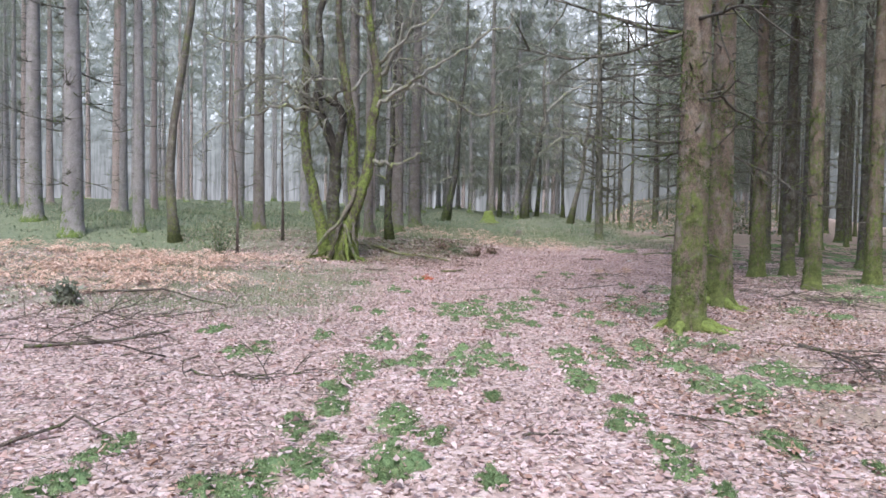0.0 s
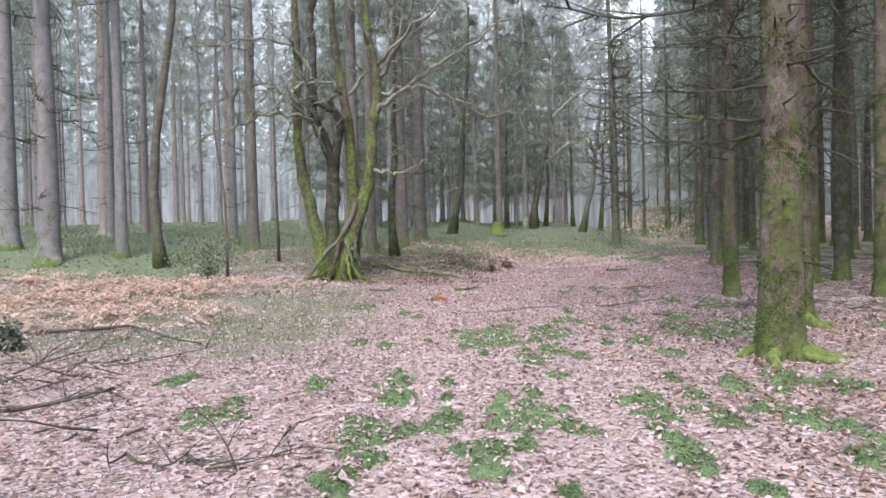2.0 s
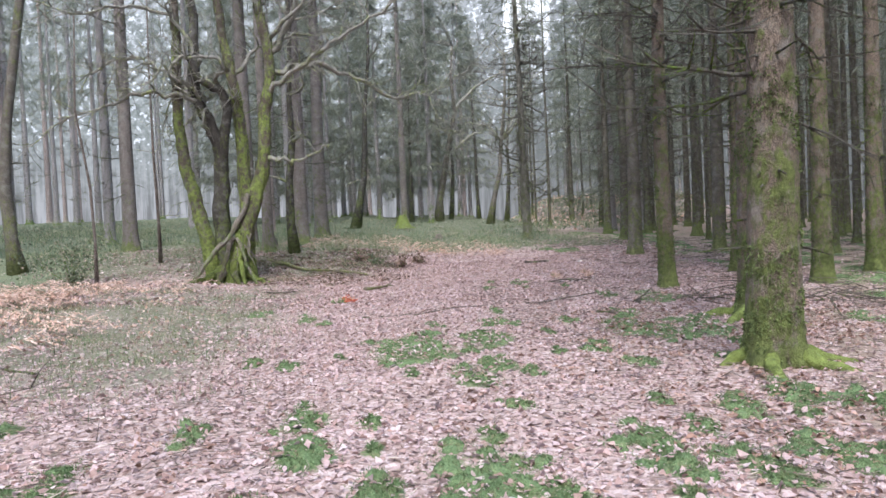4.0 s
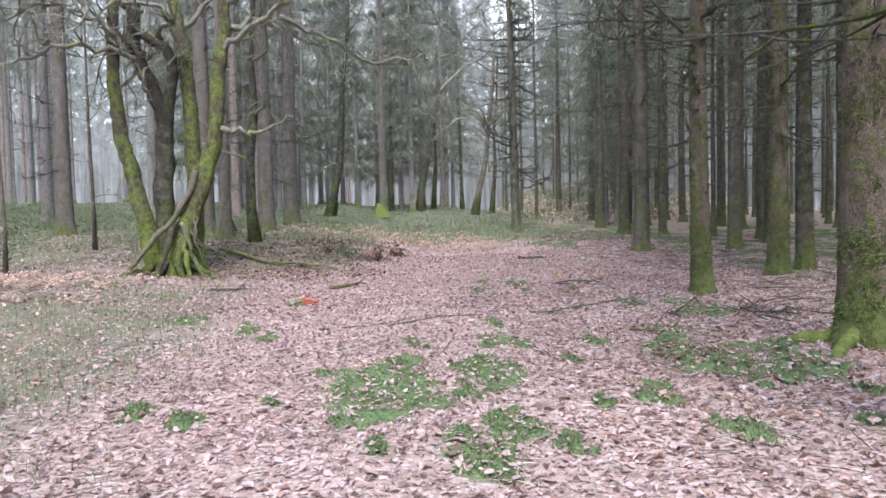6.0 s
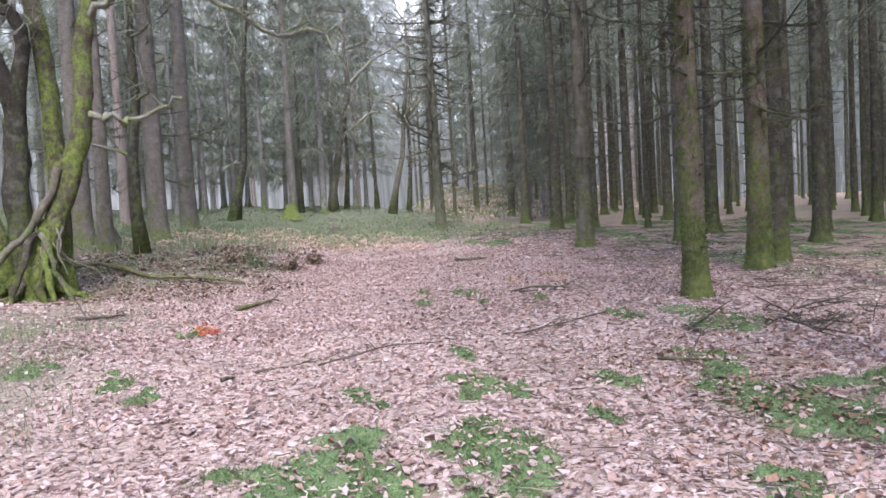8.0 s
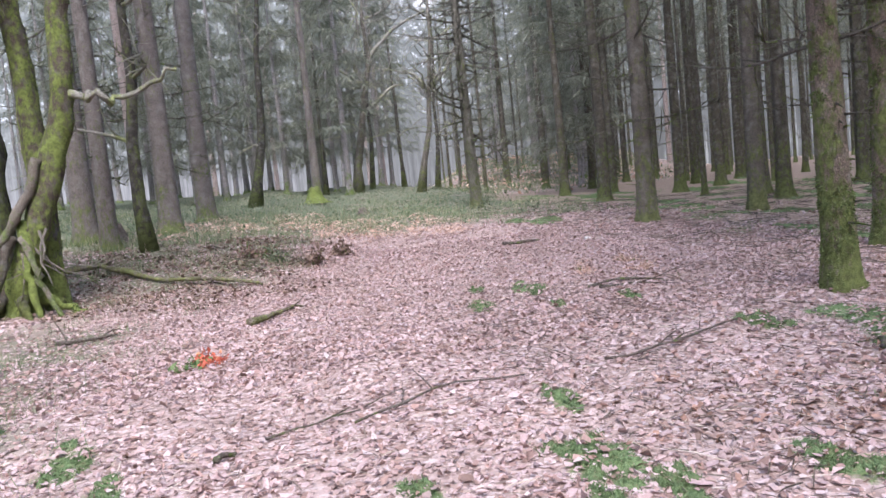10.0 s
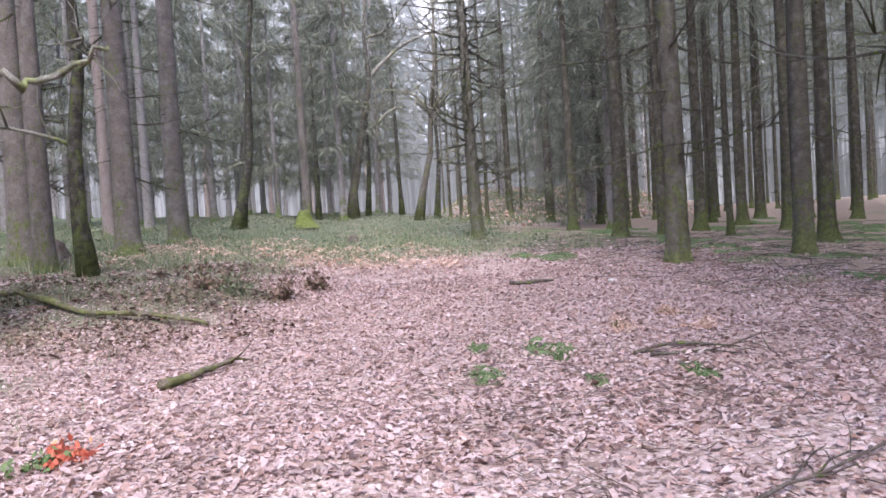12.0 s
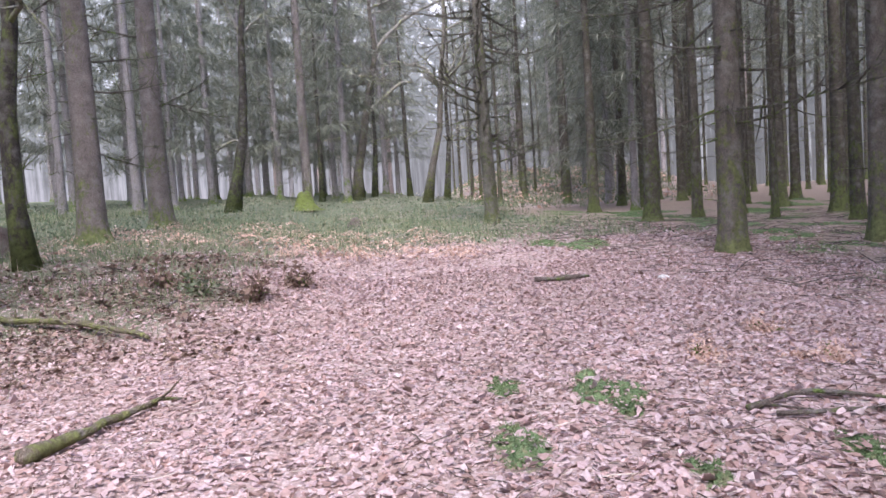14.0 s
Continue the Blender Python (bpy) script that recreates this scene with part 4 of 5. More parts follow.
fallen([(0.62, 4.8, 0), (0.97, 4.83, 0)], 0.013, DEAD, 6, 1)
fallen([(-2.74, 7.2, 0), (-2.35, 6.85, 0.01), (-2.1, 7.1, 0)], 0.012, DEAD, 7, 3)
fallen([(-2.0, 6.75, 0), (-1.5, 7.2, 0)], 0.011, DEAD, 8, 3)
fallen([(0.0, 16.9, 0), (0.6, 17.4, 0)], 0.012, DEAD, 9, 1)
fallen([(0.63, 17.0, 0), (1.3, 17.4, 0.01), (2.03, 17.3, 0)], 0.012, DEAD, 10, 2)
fallen([(2.8, 17.35, 0), (3.5, 17.5, 0.02), (4.5, 17.7, 0)], 0.014, "long thin fallen branch on the leaves", 11, 4)
fallen([(4.18, 20.3, 0), (4.8, 20.0, 0)], 0.018, DEAD, 12, 2)
fallen([(-2.6, 21.6, 0), (-1.95, 22.0, 0)], 0.03, DEAD, 13, 2)
fallen([(-3.9, 27.2, 0.05), (-3.2, 27.4, 0.1), (-2.1, 26.4, 0), (-1.35, 26.0, 0.06), (-0.7, 25.5, 0.05), (-0.09, 24.97, 0)], 0.06, "long pale fallen bough beside the track", 14, 5, WOOD_MOSSY)
fallen([(-0.24, 21.4, 0), (-0.04, 22.0, 0.01), (0.34, 22.6, 0)], 0.055, "short mossy fallen log on the leaves", 15, 1, WOOD_MOSSY)
fallen([(4.1, 20.47, 0), (4.5, 20.5, 0.03), (5.0, 20.2, 0)], 0.02, DEAD, 16, 2)
fallen([(4.95, 26.5, 0), (5.7, 26.4, 0)], 0.045, DEAD, 17, 2)
fallen([(3.4, 15.1, 0), (3.9, 14.8, 0)], 0.018, DEAD, 18, 2)
fallen([(4.7, 16.5, 0), (4.5, 16.0, 0)], 0.03, DEAD, 19, 2)
fallen([(-0.37, 16.55, 0), (-0.22, 16.66, 0)], 0.025, DEAD, 20, 0)


def brushwood(x, y, spread, count, label, seed, height=0.35, longest=1.6, mat=None):
    """A heap of dead twigs."""
    r = random.Random(seed)
    root = new("brushwood_heap")
    root.location = (x, y, float(floor_z(x, y)))
    for k in range(count):
        V, F = [], []
        px, py = r.gauss(0, spread), r.gauss(0, spread * 0.6)
        a = r.uniform(0, 6.283)
        z = float(floor_z(x + px, y + py)) - root.location.z + r.uniform(0.01, height) * (1 if k % 3 else 0.1)
        twigs(V, F, (px, py, z), (math.cos(a), math.sin(a), r.uniform(-0.15, 0.15)), longest * r.uniform(0.35, 1.0), r.uniform(0.006, 0.015), r, 2, 0.17, -0.04, 4, 1)
        part("branch", V, F, mat or WOOD_FALLEN, root)
    return tagged(root, label, "brushwood")


brushwood(-5.7, 9.2, 0.75, 24, "loose heap of dark dead brushwood on the leaves", 1, 0.3)
brushwood(-5.0, 10.6, 0.6, 10, "thin dark dead twigs tangled on the leaves", 7, 0.2)
brushwood(-3.7, 8.0, 0.45, 10, "low scatter of thin dark twigs on the leaves", 8, 0.06)
brushwood(-1.9, 7.0, 0.4, 9, "low scatter of thin dark twigs beside the moss", 9, 0.05)
brushwood(7.4, 14.2, 0.8, 34, "grey heap of dead brushwood under the spruces", 2, 0.3, 1.2)
brushwood(5.9, 15.9, 0.42, 26, "small heap of dead branches beside a spruce", 3, 0.2, 1.0)
brushwood(4.6, 7.0, 0.42, 34, "tangle of dark dead branches beside the track", 4, 0.28, 1.1)
brushwood(-0.6, 27.3, 0.7, 12, "dark tangle of dead branches on the bank", 6, 0.3)
brushwood(0.4, 26.6, 0.6, 8, "low tangle of dead twigs on the bank", 5, 0.25)


def blades(name, xs, ys, z0, length, width, mat, r, lean=0.5, label="", category=""):
    """Thin blades standing on the ground, one triangle each."""
    n = len(xs)
    zs = floor_z(xs, ys) + z0
    a = r.uniform(0, 6.283, n)
    L = length * r.uniform(0.5, 1.4, n)
    out = lean * r.uniform(0.1, 1.0, n) * L
    up = np.sqrt(np.maximum(L * L - out * out, 0.0004))
    base = np.stack([xs, ys, zs], -1)
    d = np.stack([np.cos(a) * out, np.sin(a) * out, up], -1)
    side = np.stack([-np.sin(a), np.cos(a), np.zeros(n)], -1) * (width * r.uniform(0.6, 1.4, n))[:, None] / 2
    V = np.stack([base - side, base + side, base + d], 1).reshape(-1, 3)
    F = np.arange(3 * n).reshape(-1, 3)
    return tagged(new(name, fast_mesh(name, V, F, mat)), label, category, kind="stuff")


nr = np.random.RandomState(3)


def leaflets(name, xs, ys, height, size, mat, r, label, category):
    """A low thicket of small leaves at all heights and angles."""
    n = len(xs)
    tall = height * (0.25 + 0.75 * clumpy(xs, ys, 2.9))
    base = np.stack([xs, ys, floor_z(xs, ys) + tall * r.uniform(0, 1, n) ** 1.3], -1)
    d = r.normal(0, 1, (n, 3))
    d[:, 2] = np.abs(d[:, 2]) * 0.7
    d /= np.linalg.norm(d, axis=1)[:, None]
    e = np.cross(d, r.normal(0, 1, (n, 3)))
    e /= np.linalg.norm(e, axis=1)[:, None] + 1e-6
    L = (size * r.uniform(0.5, 1.5, n))[:, None]
    V = np.stack([base, base + d * L * 0.55 + e * L * 0.3, base + d * L, base + d * L * 0.5 - e * L * 0.3], 1).reshape(-1, 3)
    return tagged(new(name, fast_mesh(name, V, np.arange(4 * n).reshape(-1, 4), mat)), label, category, kind="stuff")



def scatter(n, x0, x1, y0, y1, weight):
    xs, ys = nr.uniform(x0, x1, n), nr.uniform(y0, y1, n)
    keep = nr.uniform(0, 1, n) < weight(xs, ys)
    return xs[keep], ys[keep]


xs, ys = scatter(300000, -11, 6, 9, 33, lambda x, y: grass_amount(x, y) * ease(0.2, 0.75, clumpy(x, y)) * (0.3 + 0.7 * clumpy(x, y, 5.1)))
blades("grass", xs, ys, 0, 0.15, 0.006, GRASS, nr, 1.0, "dry grey-green grass beside the track", "grass")
xs, ys = scatter(85000, -30, 14, 20, 60, lambda x, y: green_amount(x, y) * (0.3 + 0.7 * clumpy(x, y)))
leaflets("undergrowth", xs, ys, 0.36, 0.075, HERB, nr, "low green bilberry undergrowth", "undergrowth")
xs, ys = scatter(110000, -16, 11, 27, 48, lambda x, y: np.maximum(green_amount(x, y), grass_amount(x, y)) * clumpy(x + 3, y, 1.1) ** 2)
blades("grass", xs, ys, 0, 0.3, 0.013, GRASS, nr, 0.9, "tufts of dry tan grass in the undergrowth", "grass")
xs, ys = scatter(26000, -16, -3.4, 14, 24, lambda x, y: (0.25 + 0.75 * ease(-5.0, -7.5, x)) * ease(24, 21, y) * ease(14, 15.5, y) * clumpy(x, y, 1.9) ** 2)
leaflets("bracken", xs, ys, 0.3, 0.06, FERN, nr, "collapsed orange-brown dead bracken", "bracken")

xs, ys = scatter(7000, -3.5, 5.5, 30.5, 38, lambda x, y: clumpy(x, y, 1.4) ** 3)
leaflets("bracken", xs, ys, 0.26, 0.07, FERN, nr, "dead bracken among the undergrowth", "bracken")


def fronds(count, x0, x1, y0, y1, weight, length, seed, label):
    """Collapsed bracken: arching stalks with rows of narrow leaflets on both sides."""
    r = np.random.RandomState(seed)
    V, F = [], []
    made = 0
    while made < count:
        x, y = r.uniform(x0, x1), r.uniform(y0, y1)
        if r.uniform() > weight(x, y):
            continue
        made += 1
        a, L, top = r.uniform(0, 6.283), length * r.uniform(0.5, 1.2), r.uniform(0.08, 0.32)
        d, e = np.array((math.cos(a), math.sin(a), 0)), np.array((-math.sin(a), math.cos(a), 0))
        z = float(floor_z(x, y))

        def at(q):
            return np.array((x, y, z)) + d * L * q + np.array((0, 0, top * 4 * q * (1 - q) * (1 - 0.4 * q) + 0.02))

        for q in (0, 0.25, 0.5, 0.75):
            i = len(V)
            V += [at(q) - e * 0.004, at(q) + e * 0.004, at(q + 0.25)]
            F.append((i, i + 1, i + 2))
        for q in np.linspace(0.2, 0.97, 13):
            reach = 0.3 * L * (1.12 - q)
            for side in (-1, 1):
                i, p = len(V), at(q)
                tip = p + (e * side + d * 0.45) * reach * r.uniform(0.7, 1.1) + np.array((0, 0, reach * r.uniform(-0.5, 0.25)))
                V += [p, (p + tip) / 2 + d * 0.03 * L, tip, (p + tip) / 2 - d * 0.03 * L]
                F += [(i, i + 1, i + 2), (i, i + 2, i + 3)]
    return tagged(new("bracken", fast_mesh("bracken", np.array(V), np.array(F), FERN)), label, "bracken", kind="stuff")


fronds(1000, -17, -4.2, 13.5, 23.5, lambda x, y: float(ease(-3.8, -8.0, x) * clumpy(x, y, 1.9) ** 1.5), 0.75, 3, "collapsed orange-brown dead bracken fronds")
fronds(160, -3.0, 5.5, 29.5, 38, lambda x, y: float(clumpy(x, y, 1.4) ** 2), 0.8, 4, "dead bracken fronds among the undergrowth")

# the rough dry growth of the open slope
xs, ys = scatter(90000, 10, 46, 50, 106, lambda x, y: slope_amount(x, y) * ease(0.25, 0.8, clumpy(x, y, 0.9)) * (0.3 + 0.7 * clumpy(x, y, 2.6)))
blades("grass", xs, ys, 0, 0.42, 0.05, GRASS, nr, 1.0, "rank dry grass on the open slope", "grass")
xs, ys = scatter(24000, 10, 46, 50, 106, lambda x, y: slope_amount(x, y) * clumpy(x + 2, y, 0.8) ** 3)
leaflets("bracken", xs, ys, 0.6, 0.22, FERN, nr, "dead tan bracken on the open slope", "bracken")
xs, ys = scatter(26000, 10, 46, 50, 106, lambda x, y: slope_amount(x, y) * clumpy(x, y + 5, 0.7) ** 3)
leaflets("undergrowth", xs, ys, 0.8, 0.2, HERB, nr, "low green scrub on the open slope", "undergrowth")


def moss_patch(x, y, size, seed):
    """A ragged group of low moss cushions, drawn out along the track, furred with short leaves."""
    r = np.random.RandomState(seed)
    k = r.randint(10, 17)
    cx, cy = x + r.normal(0, size * 0.3, k), y + r.normal(0, size * 0.72, k)
    size = size * 1.25
    wide, tall = size * r.uniform(0.06, 0.27, k) + 0.015, r.uniform(0.018, 0.058, k)
    V, F = [], []
    rings, sides = 4, 13
    for c in range(k):
        ph, base = r.uniform(0, 6.28, 3), len(V)
        V.append((cx[c], cy[c], float(floor_z(cx[c], cy[c])) + tall[c]))
        for q in range(1, rings + 1):
            for j in range(sides):
                a = 2 * math.pi * j / sides
                w = wide[c] * (q / rings) * (1 + 0.22 * math.sin(2 * a + ph[0]) + 0.2 * math.sin(3 * a + ph[1]) + 0.16 * math.sin(5 * a + ph[2]) + 0.1 * r.normal())
                px, py = cx[c] + w * math.cos(a), cy[c] + 1.25 * w * math.sin(a)
                V.append((px, py, float(floor_z(px, py)) + tall[c] * (1 - (q / rings) ** 2) + 0.009 * r.normal() - (0.012 if q == rings else 0)))
        for j in range(sides):
            F.append((base, base + 1 + j, base + 1 + (j + 1) % sides))
            for q in range(rings - 1):
                a, b = base + 1 + q * sides + j, base + 1 + q * sides + (j + 1) % sides
                F += [(a, a + sides, b + sides), (a, b + sides, b)]
    V, F = np.array(V), np.array(F)
    n = int(9000 * size)
    f = F[r.randint(0, len(F), n)]
    u = r.dirichlet((1, 1, 1), n)
    p = V[f[:, 0]] * u[:, :1] + V[f[:, 1]] * u[:, 1:2] + V[f[:, 2]] * u[:, 2:]
    stray = np.where(r.uniform(0, 1, (n, 1)) < 0.5, 0.15 * size, 0.016)
    p[:, :2] += r.normal(0, 1, (n, 2)) * stray
    p[:, 2] = np.where(stray[:, 0] > 0.02, floor_z(p[:, 0], p[:, 1]) + 0.012, p[:, 2])
    d = r.normal(0, 0.7, (n, 3)) + (0, 0, 0.9)
    d = d / np.linalg.norm(d, axis=1)[:, None] * r.uniform(0.012, 0.036, (n, 1))
    e = np.cross(d, r.normal(0, 1, (n, 3)))
    e = e / (np.linalg.norm(e, axis=1)[:, None] + 1e-9) * r.uniform(0.002, 0.005, (n, 1))
    fur = np.stack([p - e, p + e, p + d], 1).reshape(-1, 3)
    me = fast_mesh("moss_patch", np.concatenate([V, fur]), np.concatenate([F, len(V) + np.arange(3 * n).reshape(-1, 3)]), CUSHION)
    return tagged(new("moss_patch", me), "patch of green moss cushions among the leaves", "moss", kind="stuff")


xs, ys = scatter(150000, 6, 24, 13, 45, lambda x, y: ease(6.6, 9.0, x - 0.06 * np.maximum(y - 20, 0)) * ease(0.5, 0.9, clumpy(x, y, 1.3) + 0.25 * (clumpy(x, y, 6.0) - 0.5)))
blades("moss_carpet", xs, ys, 0, 0.045, 0.013, CUSHION, nr, 1.0, "moss carpet under the plantation spruces", "moss")
_q = random.Random(31)
WOODS = tuple((_q.uniform(8.2, 21) + 0.06 * k, 15 + 0.4 * k, _q.uniform(0.3, 0.85)) for k in range(75))
for k, (x, y, s) in enumerate(SPOTS + MORE + LAST + STRAYS + WOODS):
    moss_patch(x, y, s, 100 + k)


def stone(x, y, size, label):
    bm = bmesh.new()
    bmesh.ops.create_icosphere(bm, subdivisions=3, radius=size)
    for v in bm.verts:
        v.co.z *= 0.6
        v.co *= 1 + 0.3 * noise.noise(v.co * 4 / size * 0.3)
    me = bpy.data.meshes.new("stone")
    bm.to_mesh(me)
    bm.free()
    n = Nodes("pale_stone")
    p = n.add("TexCoord").outputs["Object"]
    me.materials.append(n.finish(n.mix(n.noise(p, 14.0), (0.3, 0.29, 0.275), (0.62, 0.6, 0.575)), 0.85, n.noise(p, 30.0), 0.4))
    ob = new("stone", me)
    ob.location = (x, y, float(floor_z(x, y)) + size * 0.25)
    return tagged(ob, label, "stone")


stone(6.5, 25.7, 0.085, "small pale stone lying among the leaves")


def litter(name, n, x0, x1, y0, y1, weight, size, seed, mat=None):
    """Fallen leaves, each a folded, curled blade of its own."""
    r = np.random.RandomState(seed)
    xs, ys = r.uniform(x0, x1, n), r.uniform(y0, y1, n)
    fringe = ease(x0, x0 + 1.2, xs) * ease(x1, x1 - 1.2, xs)
    keep = r.uniform(0, 1, n) < weight(xs, ys) * fringe
    xs, ys = xs[keep], ys[keep]
    n = len(xs)
    shape = np.array([(-0.5, 0.0, 0.04), (-0.22, 0.25, 0.13), (0.2, 0.27, 0.16), (0.5, 0.02, 0.08), (0.22, -0.24, 0.17), (-0.2, -0.27, 0.12)])
    L = size * np.clip(r.lognormal(-0.1, 0.42, n), 0.3, 1.7)
    P = shape[None] * L[:, None, None]
    P = P + r.normal(0, 0.075, (n, 6, 3)) * L[:, None, None]
    P = P * np.stack([np.ones(n), r.uniform(0.65, 1.3, n), r.uniform(-1.4, 2.6, n)], -1)[:, None, :]
    a, t, s = r.uniform(0, 6.283, n), r.normal(0, 0.21, n), r.normal(0, 0.21, n)
    x, y, z = P[..., 0], P[..., 1], P[..., 2]
    ct, st, cs, ss = np.cos(t)[:, None], np.sin(t)[:, None], np.cos(s)[:, None], np.sin(s)[:, None]
    x, z = x * ct - z * st, x * st + z * ct
    y, z = y * cs - z * ss, y * ss + z * cs
    ca, sa = np.cos(a)[:, None], np.sin(a)[:, None]
    x, y = x * ca - y * sa, x * sa + y * ca
    lift = r.uniform(0.0, 0.016, n) + 0.25 * (np.abs(np.sin(t)) + np.abs(np.sin(s))) * L * 0.5
    lift = lift + 0.03 * ease(0.3, 0.75, moss_amount(xs, ys)) * (xs < 7)
    V = np.stack([x + xs[:, None], y + ys[:, None], z + (floor_z(xs, ys) + lift)[:, None]], -1).reshape(-1, 3)
    i = 6 * np.arange(n)[:, None]
    F = np.stack([i + (0, 1, 2, 3), i + (0, 3, 4, 5)], 1).reshape(-1, 4)
    me = fast_mesh(name, V, F, mat or LEAVES)
    me.polygons.foreach_set("use_smooth", [True] * len(me.polygons))
    return tagged(new(name, me), "pale pinkish-brown fallen beech leaves", "leaf litter", kind="stuff")


def leafy(x, y):
    return np.clip((1 - 0.75 * grass_amount(x, y)) * (1 - green_amount(x, y)) * ease(14.5, 8.5, x - 0.1 * np.maximum(y - 20, 0)) + 0.12, 0, 1) * (1 - 0.5 * duff_amount(x, y)) * (1 - 0.55 * ease(0.3, 0.7, moss_amount(x, y) + 0.55 * (clumpy(x, y, 9.0) - 0.5) + 0.3 * (clumpy(x + 1, y, 23.0) - 0.5)))


litter("leaf_litter", 7000, -7, 9, -3, 2.4, leafy, 0.085, 6)
litter("leaf_litter", 160000, -7.2, 8.5, 2.2, 20, lambda x, y: leafy(x, y) * (1 - 0.6 * ease(13, 19, y)), 0.045, 1)
litter("leaf_litter", 40000, -3, 8.5, 9, 20, lambda x, y: leafy(x, y) * ease(9, 18, y), 0.047, 5, LEAVES_FRESH)
litter("leaf_litter", 32000, 0.8, 7.5, 2.6, 21, lambda x, y: ease(0.8, 2.8, x - 0.04 * y) * ease(18.5, 14, y) * ease(0.1, 0.6, clumpy(x + 4, y, 1.6)), 0.047, 9, LEAVES_RUST)
litter("leaf_litter", 9000, -6, 1.5, 2.6, 20, lambda x, y: ease(0.45, 0.9, clumpy(x + 1, y, 1.2)), 0.045, 10, LEAVES_RUST)
litter("leaf_litter", 26000, -11, -2.8, 19.5, 30, leafy, 0.07, 4)
litter("leaf_litter", 30000, -13.5, -5.8, 3, 22, leafy, 0.07, 3)
litter("leaf_litter", 130000, -3.6, 10.5, 18.5, 28.5, leafy, 0.046, 2, LEAVES_FRESH)
litter("leaf_litter", 14000, 7.5, 17, 13, 32, leafy, 0.06, 11)
litter("leaf_litter", 30000, -4.6, 12, 27.5, 36, leafy, 0.06, 7, LEAVES_FRESH)


def shrub(x, y, height, spread, count, mat, label, seed, leaf=0.05, name="shrub", category="shrub"):
    """A small bush: thin stems hung with many leaflets."""
    r = random.Random(seed)
    q = np.random.RandomState(seed)
    root = new(name)
    root.location = (x, y, float(floor_z(x, y)))
    tips = []
    for _ in range(7):
        V, F = [], []
        tips += twigs(V, F, (r.gauss(0, 0.05), r.gauss(0, 0.05), -0.02), (r.gauss(0, spread), r.gauss(0, spread), 1), height * r.uniform(0.7, 1.1), 0.012, r, 1, 0.15, 0, 4, 1)
        part("stem", V, F, BARK_TWIG, root)
    P = np.array([tuple(t) for t in tips])[q.randint(0, len(tips), count)] + q.normal(0, 0.09 * height + 0.03, (count, 3))
    P[:, 2] = np.maximum(P[:, 2], 0.01)
    d = q.normal(0, 1, (count, 3))
    d /= np.linalg.norm(d, axis=1)[:, None]
    e = np.cross(d, q.normal(0, 1, (count, 3)))
    e /= np.linalg.norm(e, axis=1)[:, None]
    L = leaf * q.uniform(0.5, 1.4, (count, 1))
    V = np.stack([P, P + d * L * 0.5 + e * L * 0.25, P + d * L, P + d * L * 0.5 - e * L * 0.25], 1).reshape(-1, 3)
    leaves = new("foliage", fast_mesh("foliage", V, np.arange(4 * count).reshape(-1, 4), mat))
    leaves.parent = root
    tagged(leaves, kind="stuff")
    return tagged(root, label, category)


REDFERN = shades("red_bracken_leaf", [(0, (0.5, 0.13, 0.08)), (0.7, (0.7, 0.22, 0.15)), (1, (0.66, 0.38, 0.2))], 0.8, 0.2)
shrub(-7.9, 24.0, 1.3, 0.5, 1500, HERB, "young green bush in the dry grass", 1, 0.09)
shrub(-6.9, 12.35, 0.35, 0.5, 700, NEEDLES, "dark evergreen tuft beside a fallen branch", 2, 0.12)
shrub(-0.62, 19.7, 0.12, 1.2, 260, REDFERN, "small tuft of bright orange-red bracken on the leaves", 3, 0.07, "fern_tuft", "fern")
shrub(-0.75, 19.62, 0.1, 1.2, 160, MOSS, "small yellow-green plant beside the orange bracken", 4, 0.06, "plant_tuft", "plant")
shrub(4.6, 21.8, 0.16, 1.4, 520, FERN, "small tuft of dead bracken on the leaves", 5, 0.035, "fern_tuft", "fern")
shrub(5.3, 21.2, 0.16, 1.4, 640, FERN, "small tuft of dead bracken on the leaves", 6, 0.035, "fern_tuft", "fern")
shrub(5.6, 22.4, 0.14, 1.6, 600, FERN, "small tuft of dead bracken on the leaves", 7, 0.035, "fern_tuft", "fern")
shrub(0.2, 27.2, 0.35, 0.8, 500, HERB, "low green plant on the bank", 8, 0.07)


def stump(x, y, radius, height, mat, label, seed):
    """A broken old stump with a ragged rim."""
    r = random.Random(seed)
    V, F = [], []
    sides, rings = 18, 8
    for k in range(rings):
        h = height * k / (rings - 1)
        for j in range(sides):
            a = 2 * math.pi * j / sides
            q = radius * (1 + 0.7 * math.exp(-h / 0.12) * (0.6 + 0.4 * math.cos(5 * a))) * (1 + 0.2 * noise.noise(Vector((math.cos(a) * 2, math.sin(a) * 2, h * 5 + seed))))
            q *= 1 - 0.55 * k / (rings - 1)
            rag = 0.35 * height * noise.noise(Vector((math.cos(a) * 3, math.sin(a) * 3, seed))) * k / (rings - 1)
            V.append((q * math.cos(a), q * math.sin(a), h + rag - 0.05))
    V.append((0, 0, height * 0.95))
    for k in range(rings - 1):
        for j in range(sides):
            a, b = k * sides + j, k * sides + (j + 1) % sides
            F.append((a, b, b + sides, a + sides))
    for j in range(sides):
        F.append(((rings - 1) * sides + j, (rings - 1) * sides + (j + 1) % sides, len(V) - 1))
    ob = new("tree_stump", mesh_of("tree_stump", V, F, mat))
    ob.location = (x, y, float(floor_z(x, y)))
    return tagged(ob, label, "stump")


stump(-3.55, 31.2, 0.28, 0.5, WOOD_FALLEN, "dark rotten tree stump on the bank", 1)
stump(4.0, 42.6, 0.28, 0.3, WOOD_FALLEN, "dark broken stump in the undergrowth", 2)
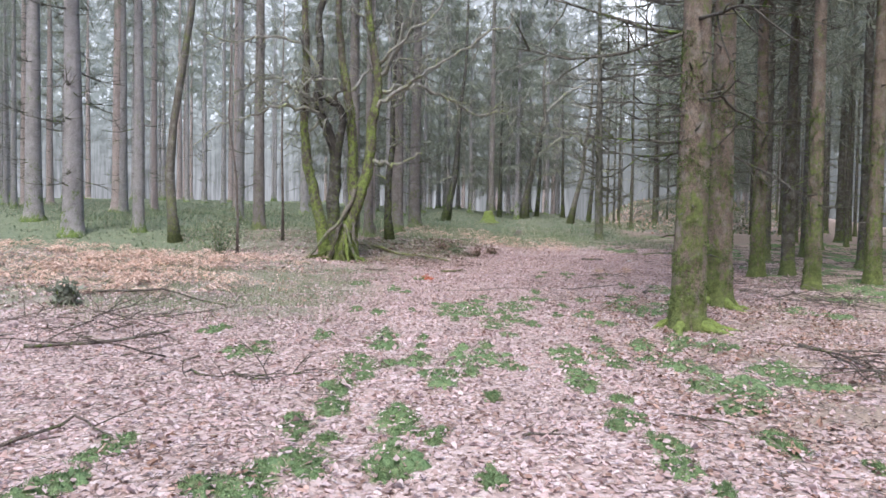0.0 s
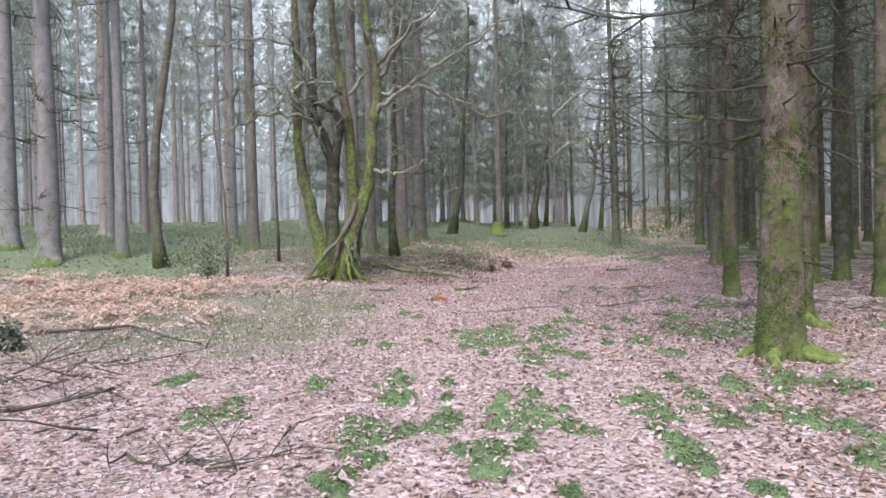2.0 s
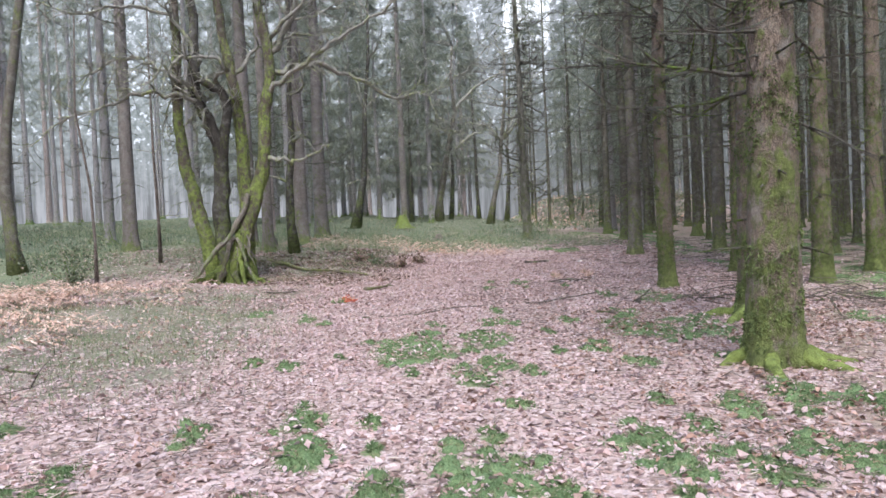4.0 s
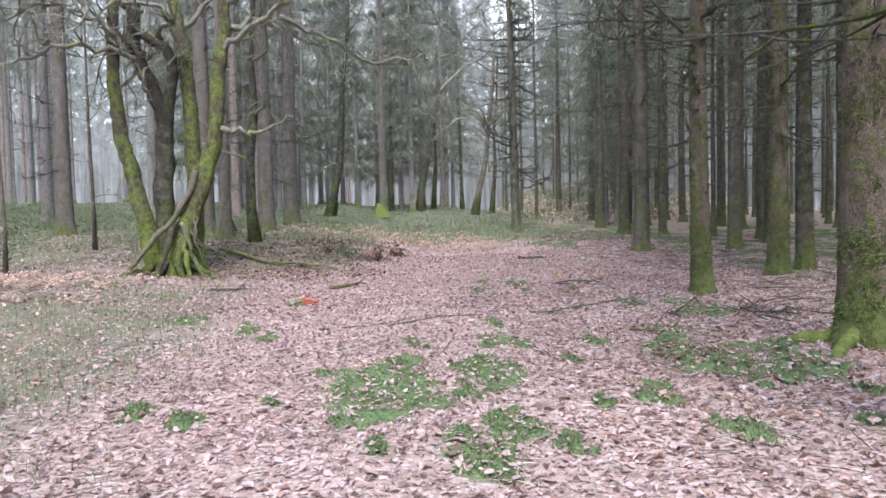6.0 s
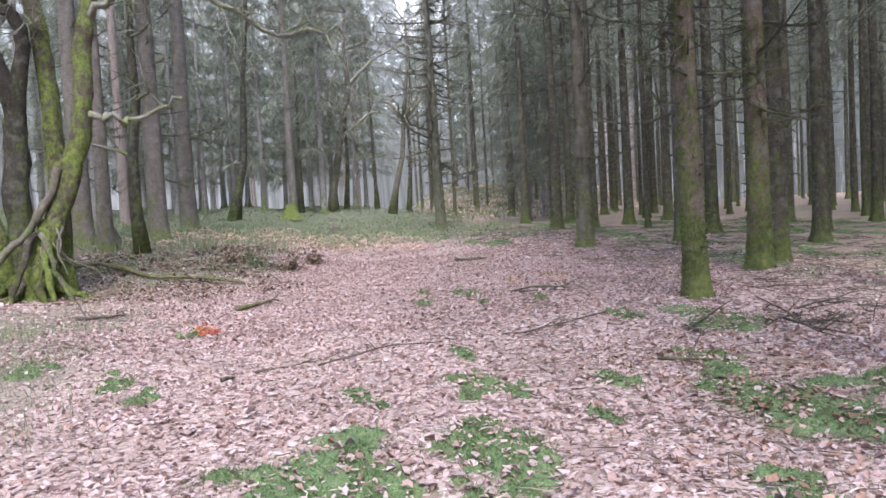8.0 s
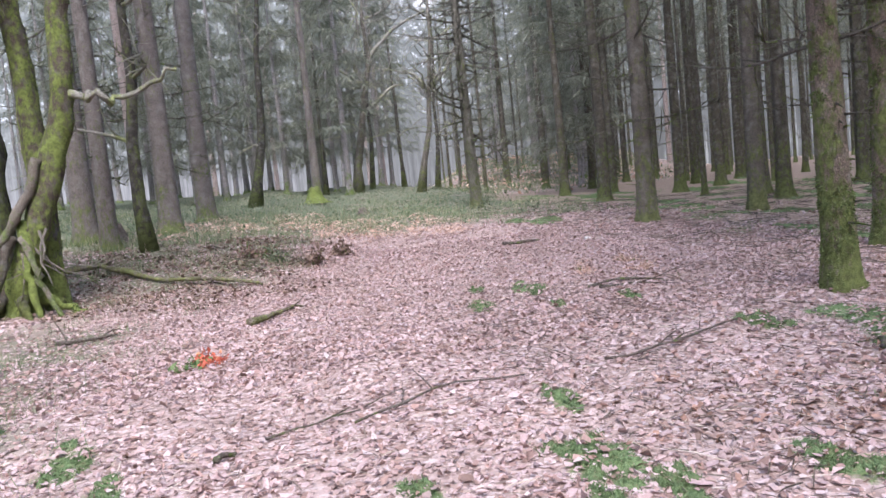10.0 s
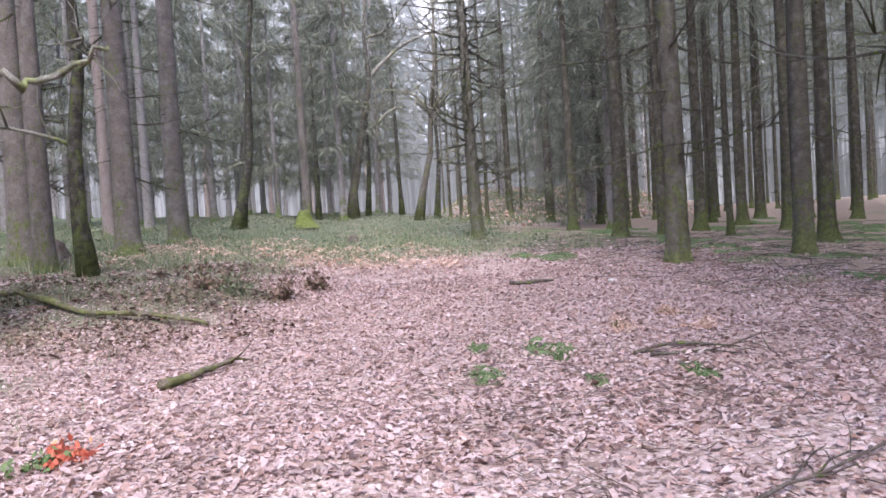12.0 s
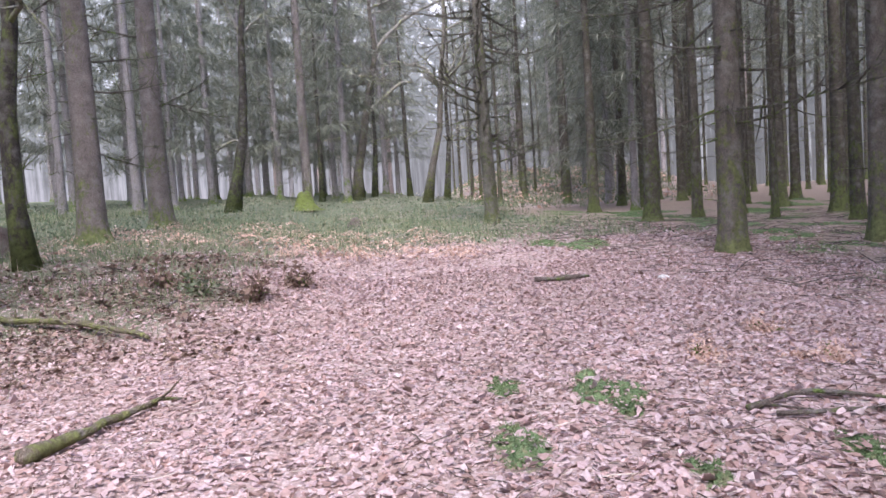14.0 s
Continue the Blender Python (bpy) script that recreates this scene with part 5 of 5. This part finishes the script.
stump(2.5, 49.3, 0.55, 0.8, BARK_OAK, "moss-covered stump at a trunk's foot", 3)

# straw, needles and broken twigs strewn among the leaves
STRAW = shades("straw_and_twigs", [(0, (0.08, 0.06, 0.05)), (0.5, (0.20, 0.15, 0.12)), (0.8, (0.42, 0.35, 0.28)), (1, (0.58, 0.52, 0.44))], 0.85, 0.0)


def strew(name, n, x0, x1, y0, y1, size, width, seed, label, mat=None):
    r = np.random.RandomState(seed)
    xs, ys = r.uniform(x0, x1, n), r.uniform(y0, y1, n)
    a = r.uniform(0, 6.283, n)
    L = size * np.clip(r.lognormal(0, 0.5, n), 0.3, 3)
    w = width * r.uniform(0.5, 1.5, n)
    tilt = np.abs(r.normal(0, 0.12, n))
    dx, dy = np.cos(a), np.sin(a)
    base = np.stack([xs, ys, floor_z(xs, ys) + 0.022], -1)
    d = np.stack([dx * L, dy * L, tilt * L], -1)
    e = np.stack([-dy * w, dx * w, np.zeros(n)], -1)
    up = np.stack([np.zeros(n), np.zeros(n), 1.3 * w], -1)
    bend = np.stack([-dy, dx, np.zeros(n)], -1) * (L * r.normal(0, 0.1, n))[:, None]
    mid = base + d * 0.5 + bend
    V = np.stack([base - e, base + e, base + up, mid - e, mid + e, mid + up, base + d], 1).reshape(-1, 3)
    i = 7 * np.arange(n)[:, None]
    F = np.concatenate([i + (0, 2, 3), i + (3, 2, 5), i + (2, 1, 5), i + (5, 1, 4), i + (3, 5, 6), i + (5, 4, 6)])
    return tagged(new(name, fast_mesh(name, V, F, mat or STRAW)), label, "litter", kind="stuff")


BROKEN = shades("dark_broken_twigs", [(0, (0.035, 0.028, 0.022)), (0.6, (0.09, 0.07, 0.055)), (1, (0.18, 0.145, 0.115))], 0.9, 0.0)
strew("twig_litter", 5200, 2.0, 8.5, 3.5, 21, 0.13, 0.0035, 4, "dark broken twigs strewn beside the spruces", BROKEN)
strew("twig_litter", 2600, -7, -1.0, 3, 12, 0.12, 0.003, 8, "dark broken twigs strewn beside the brushwood", BROKEN)
strew("twig_litter", 9000, -7, 10, 2.5, 28, 0.12, 0.0028, 1, "broken twigs and straw strewn over the leaves")
strew("twig_litter", 4500, 7, 22, 12, 38, 0.4, 0.007, 2, "dead twigs strewn under the spruces", BROKEN)
BRAMBLE = shades("withered_bramble", [(0, (0.09, 0.06, 0.045)), (0.5, (0.19, 0.13, 0.10)), (1, (0.32, 0.23, 0.18))], 0.85, 0.2)
litter("leaf_litter", 14000, -4.2, 2.2, 23.8, 30, lambda x, y: ease(0.2, 0.7, clumpy(x, y, 2.1)) * ease(2.0, 0.4, x - 0.2 * (y - 26)), 0.065, 8, BRAMBLE)
shrub(0.9, 26.9, 0.4, 1.3, 420, BRAMBLE, "withered brown bramble on the bank", 9, 0.09)
shrub(-0.2, 27.6, 0.45, 1.3, 420, BRAMBLE, "withered brown bramble beside the fallen bough", 10, 0.09)
shrub(1.6, 27.6, 0.35, 1.3, 380, BRAMBLE, "withered brown bramble at the track's edge", 11, 0.09)


def loose_leaves(count):
    """Single large leaves lying on the track, parts of the ground."""
    r = random.Random(21)
    shapes = []
    for k in range(6):
        w, c = r.uniform(0.5, 0.75), r.uniform(0.05, 0.16)
        rim = [(-0.5, 0), (-0.34, 0.2 * w), (-0.1, 0.33 * w), (0.2, 0.3 * w), (0.5, 0), (0.22, -0.3 * w), (-0.08, -0.34 * w), (-0.33, -0.22 * w)]
        V = [(x, y, c * (abs(y) * 3 + x * x * r.uniform(0.4, 1.5))) for x, y in rim] + [(-0.15, 0, 0.0), (0.2, 0, 0.01)]
        F = [(0, 8, 1), (1, 8, 2), (2, 8, 9, 3), (3, 9, 4), (4, 9, 5), (5, 9, 8, 6), (6, 8, 7), (7, 8, 0)]
        shapes.append(mesh_of("leaf", V, F, LEAVES))
    for _ in range(count):
        y = r.uniform(3.2, 24)
        x = float(track(y)) + r.gauss(0, 1.6)
        ob = new("leaf", r.choice(shapes))
        k = r.uniform(0.08, 0.125)
        ob.matrix_world = pose(x, y, float(floor_z(x, y)) + 0.03, r.gauss(0, 9), r.gauss(0, 9), r.uniform(0, 360)) @ Matrix.Scale(k, 4)
        ob.parent = ground


loose_leaves(280)
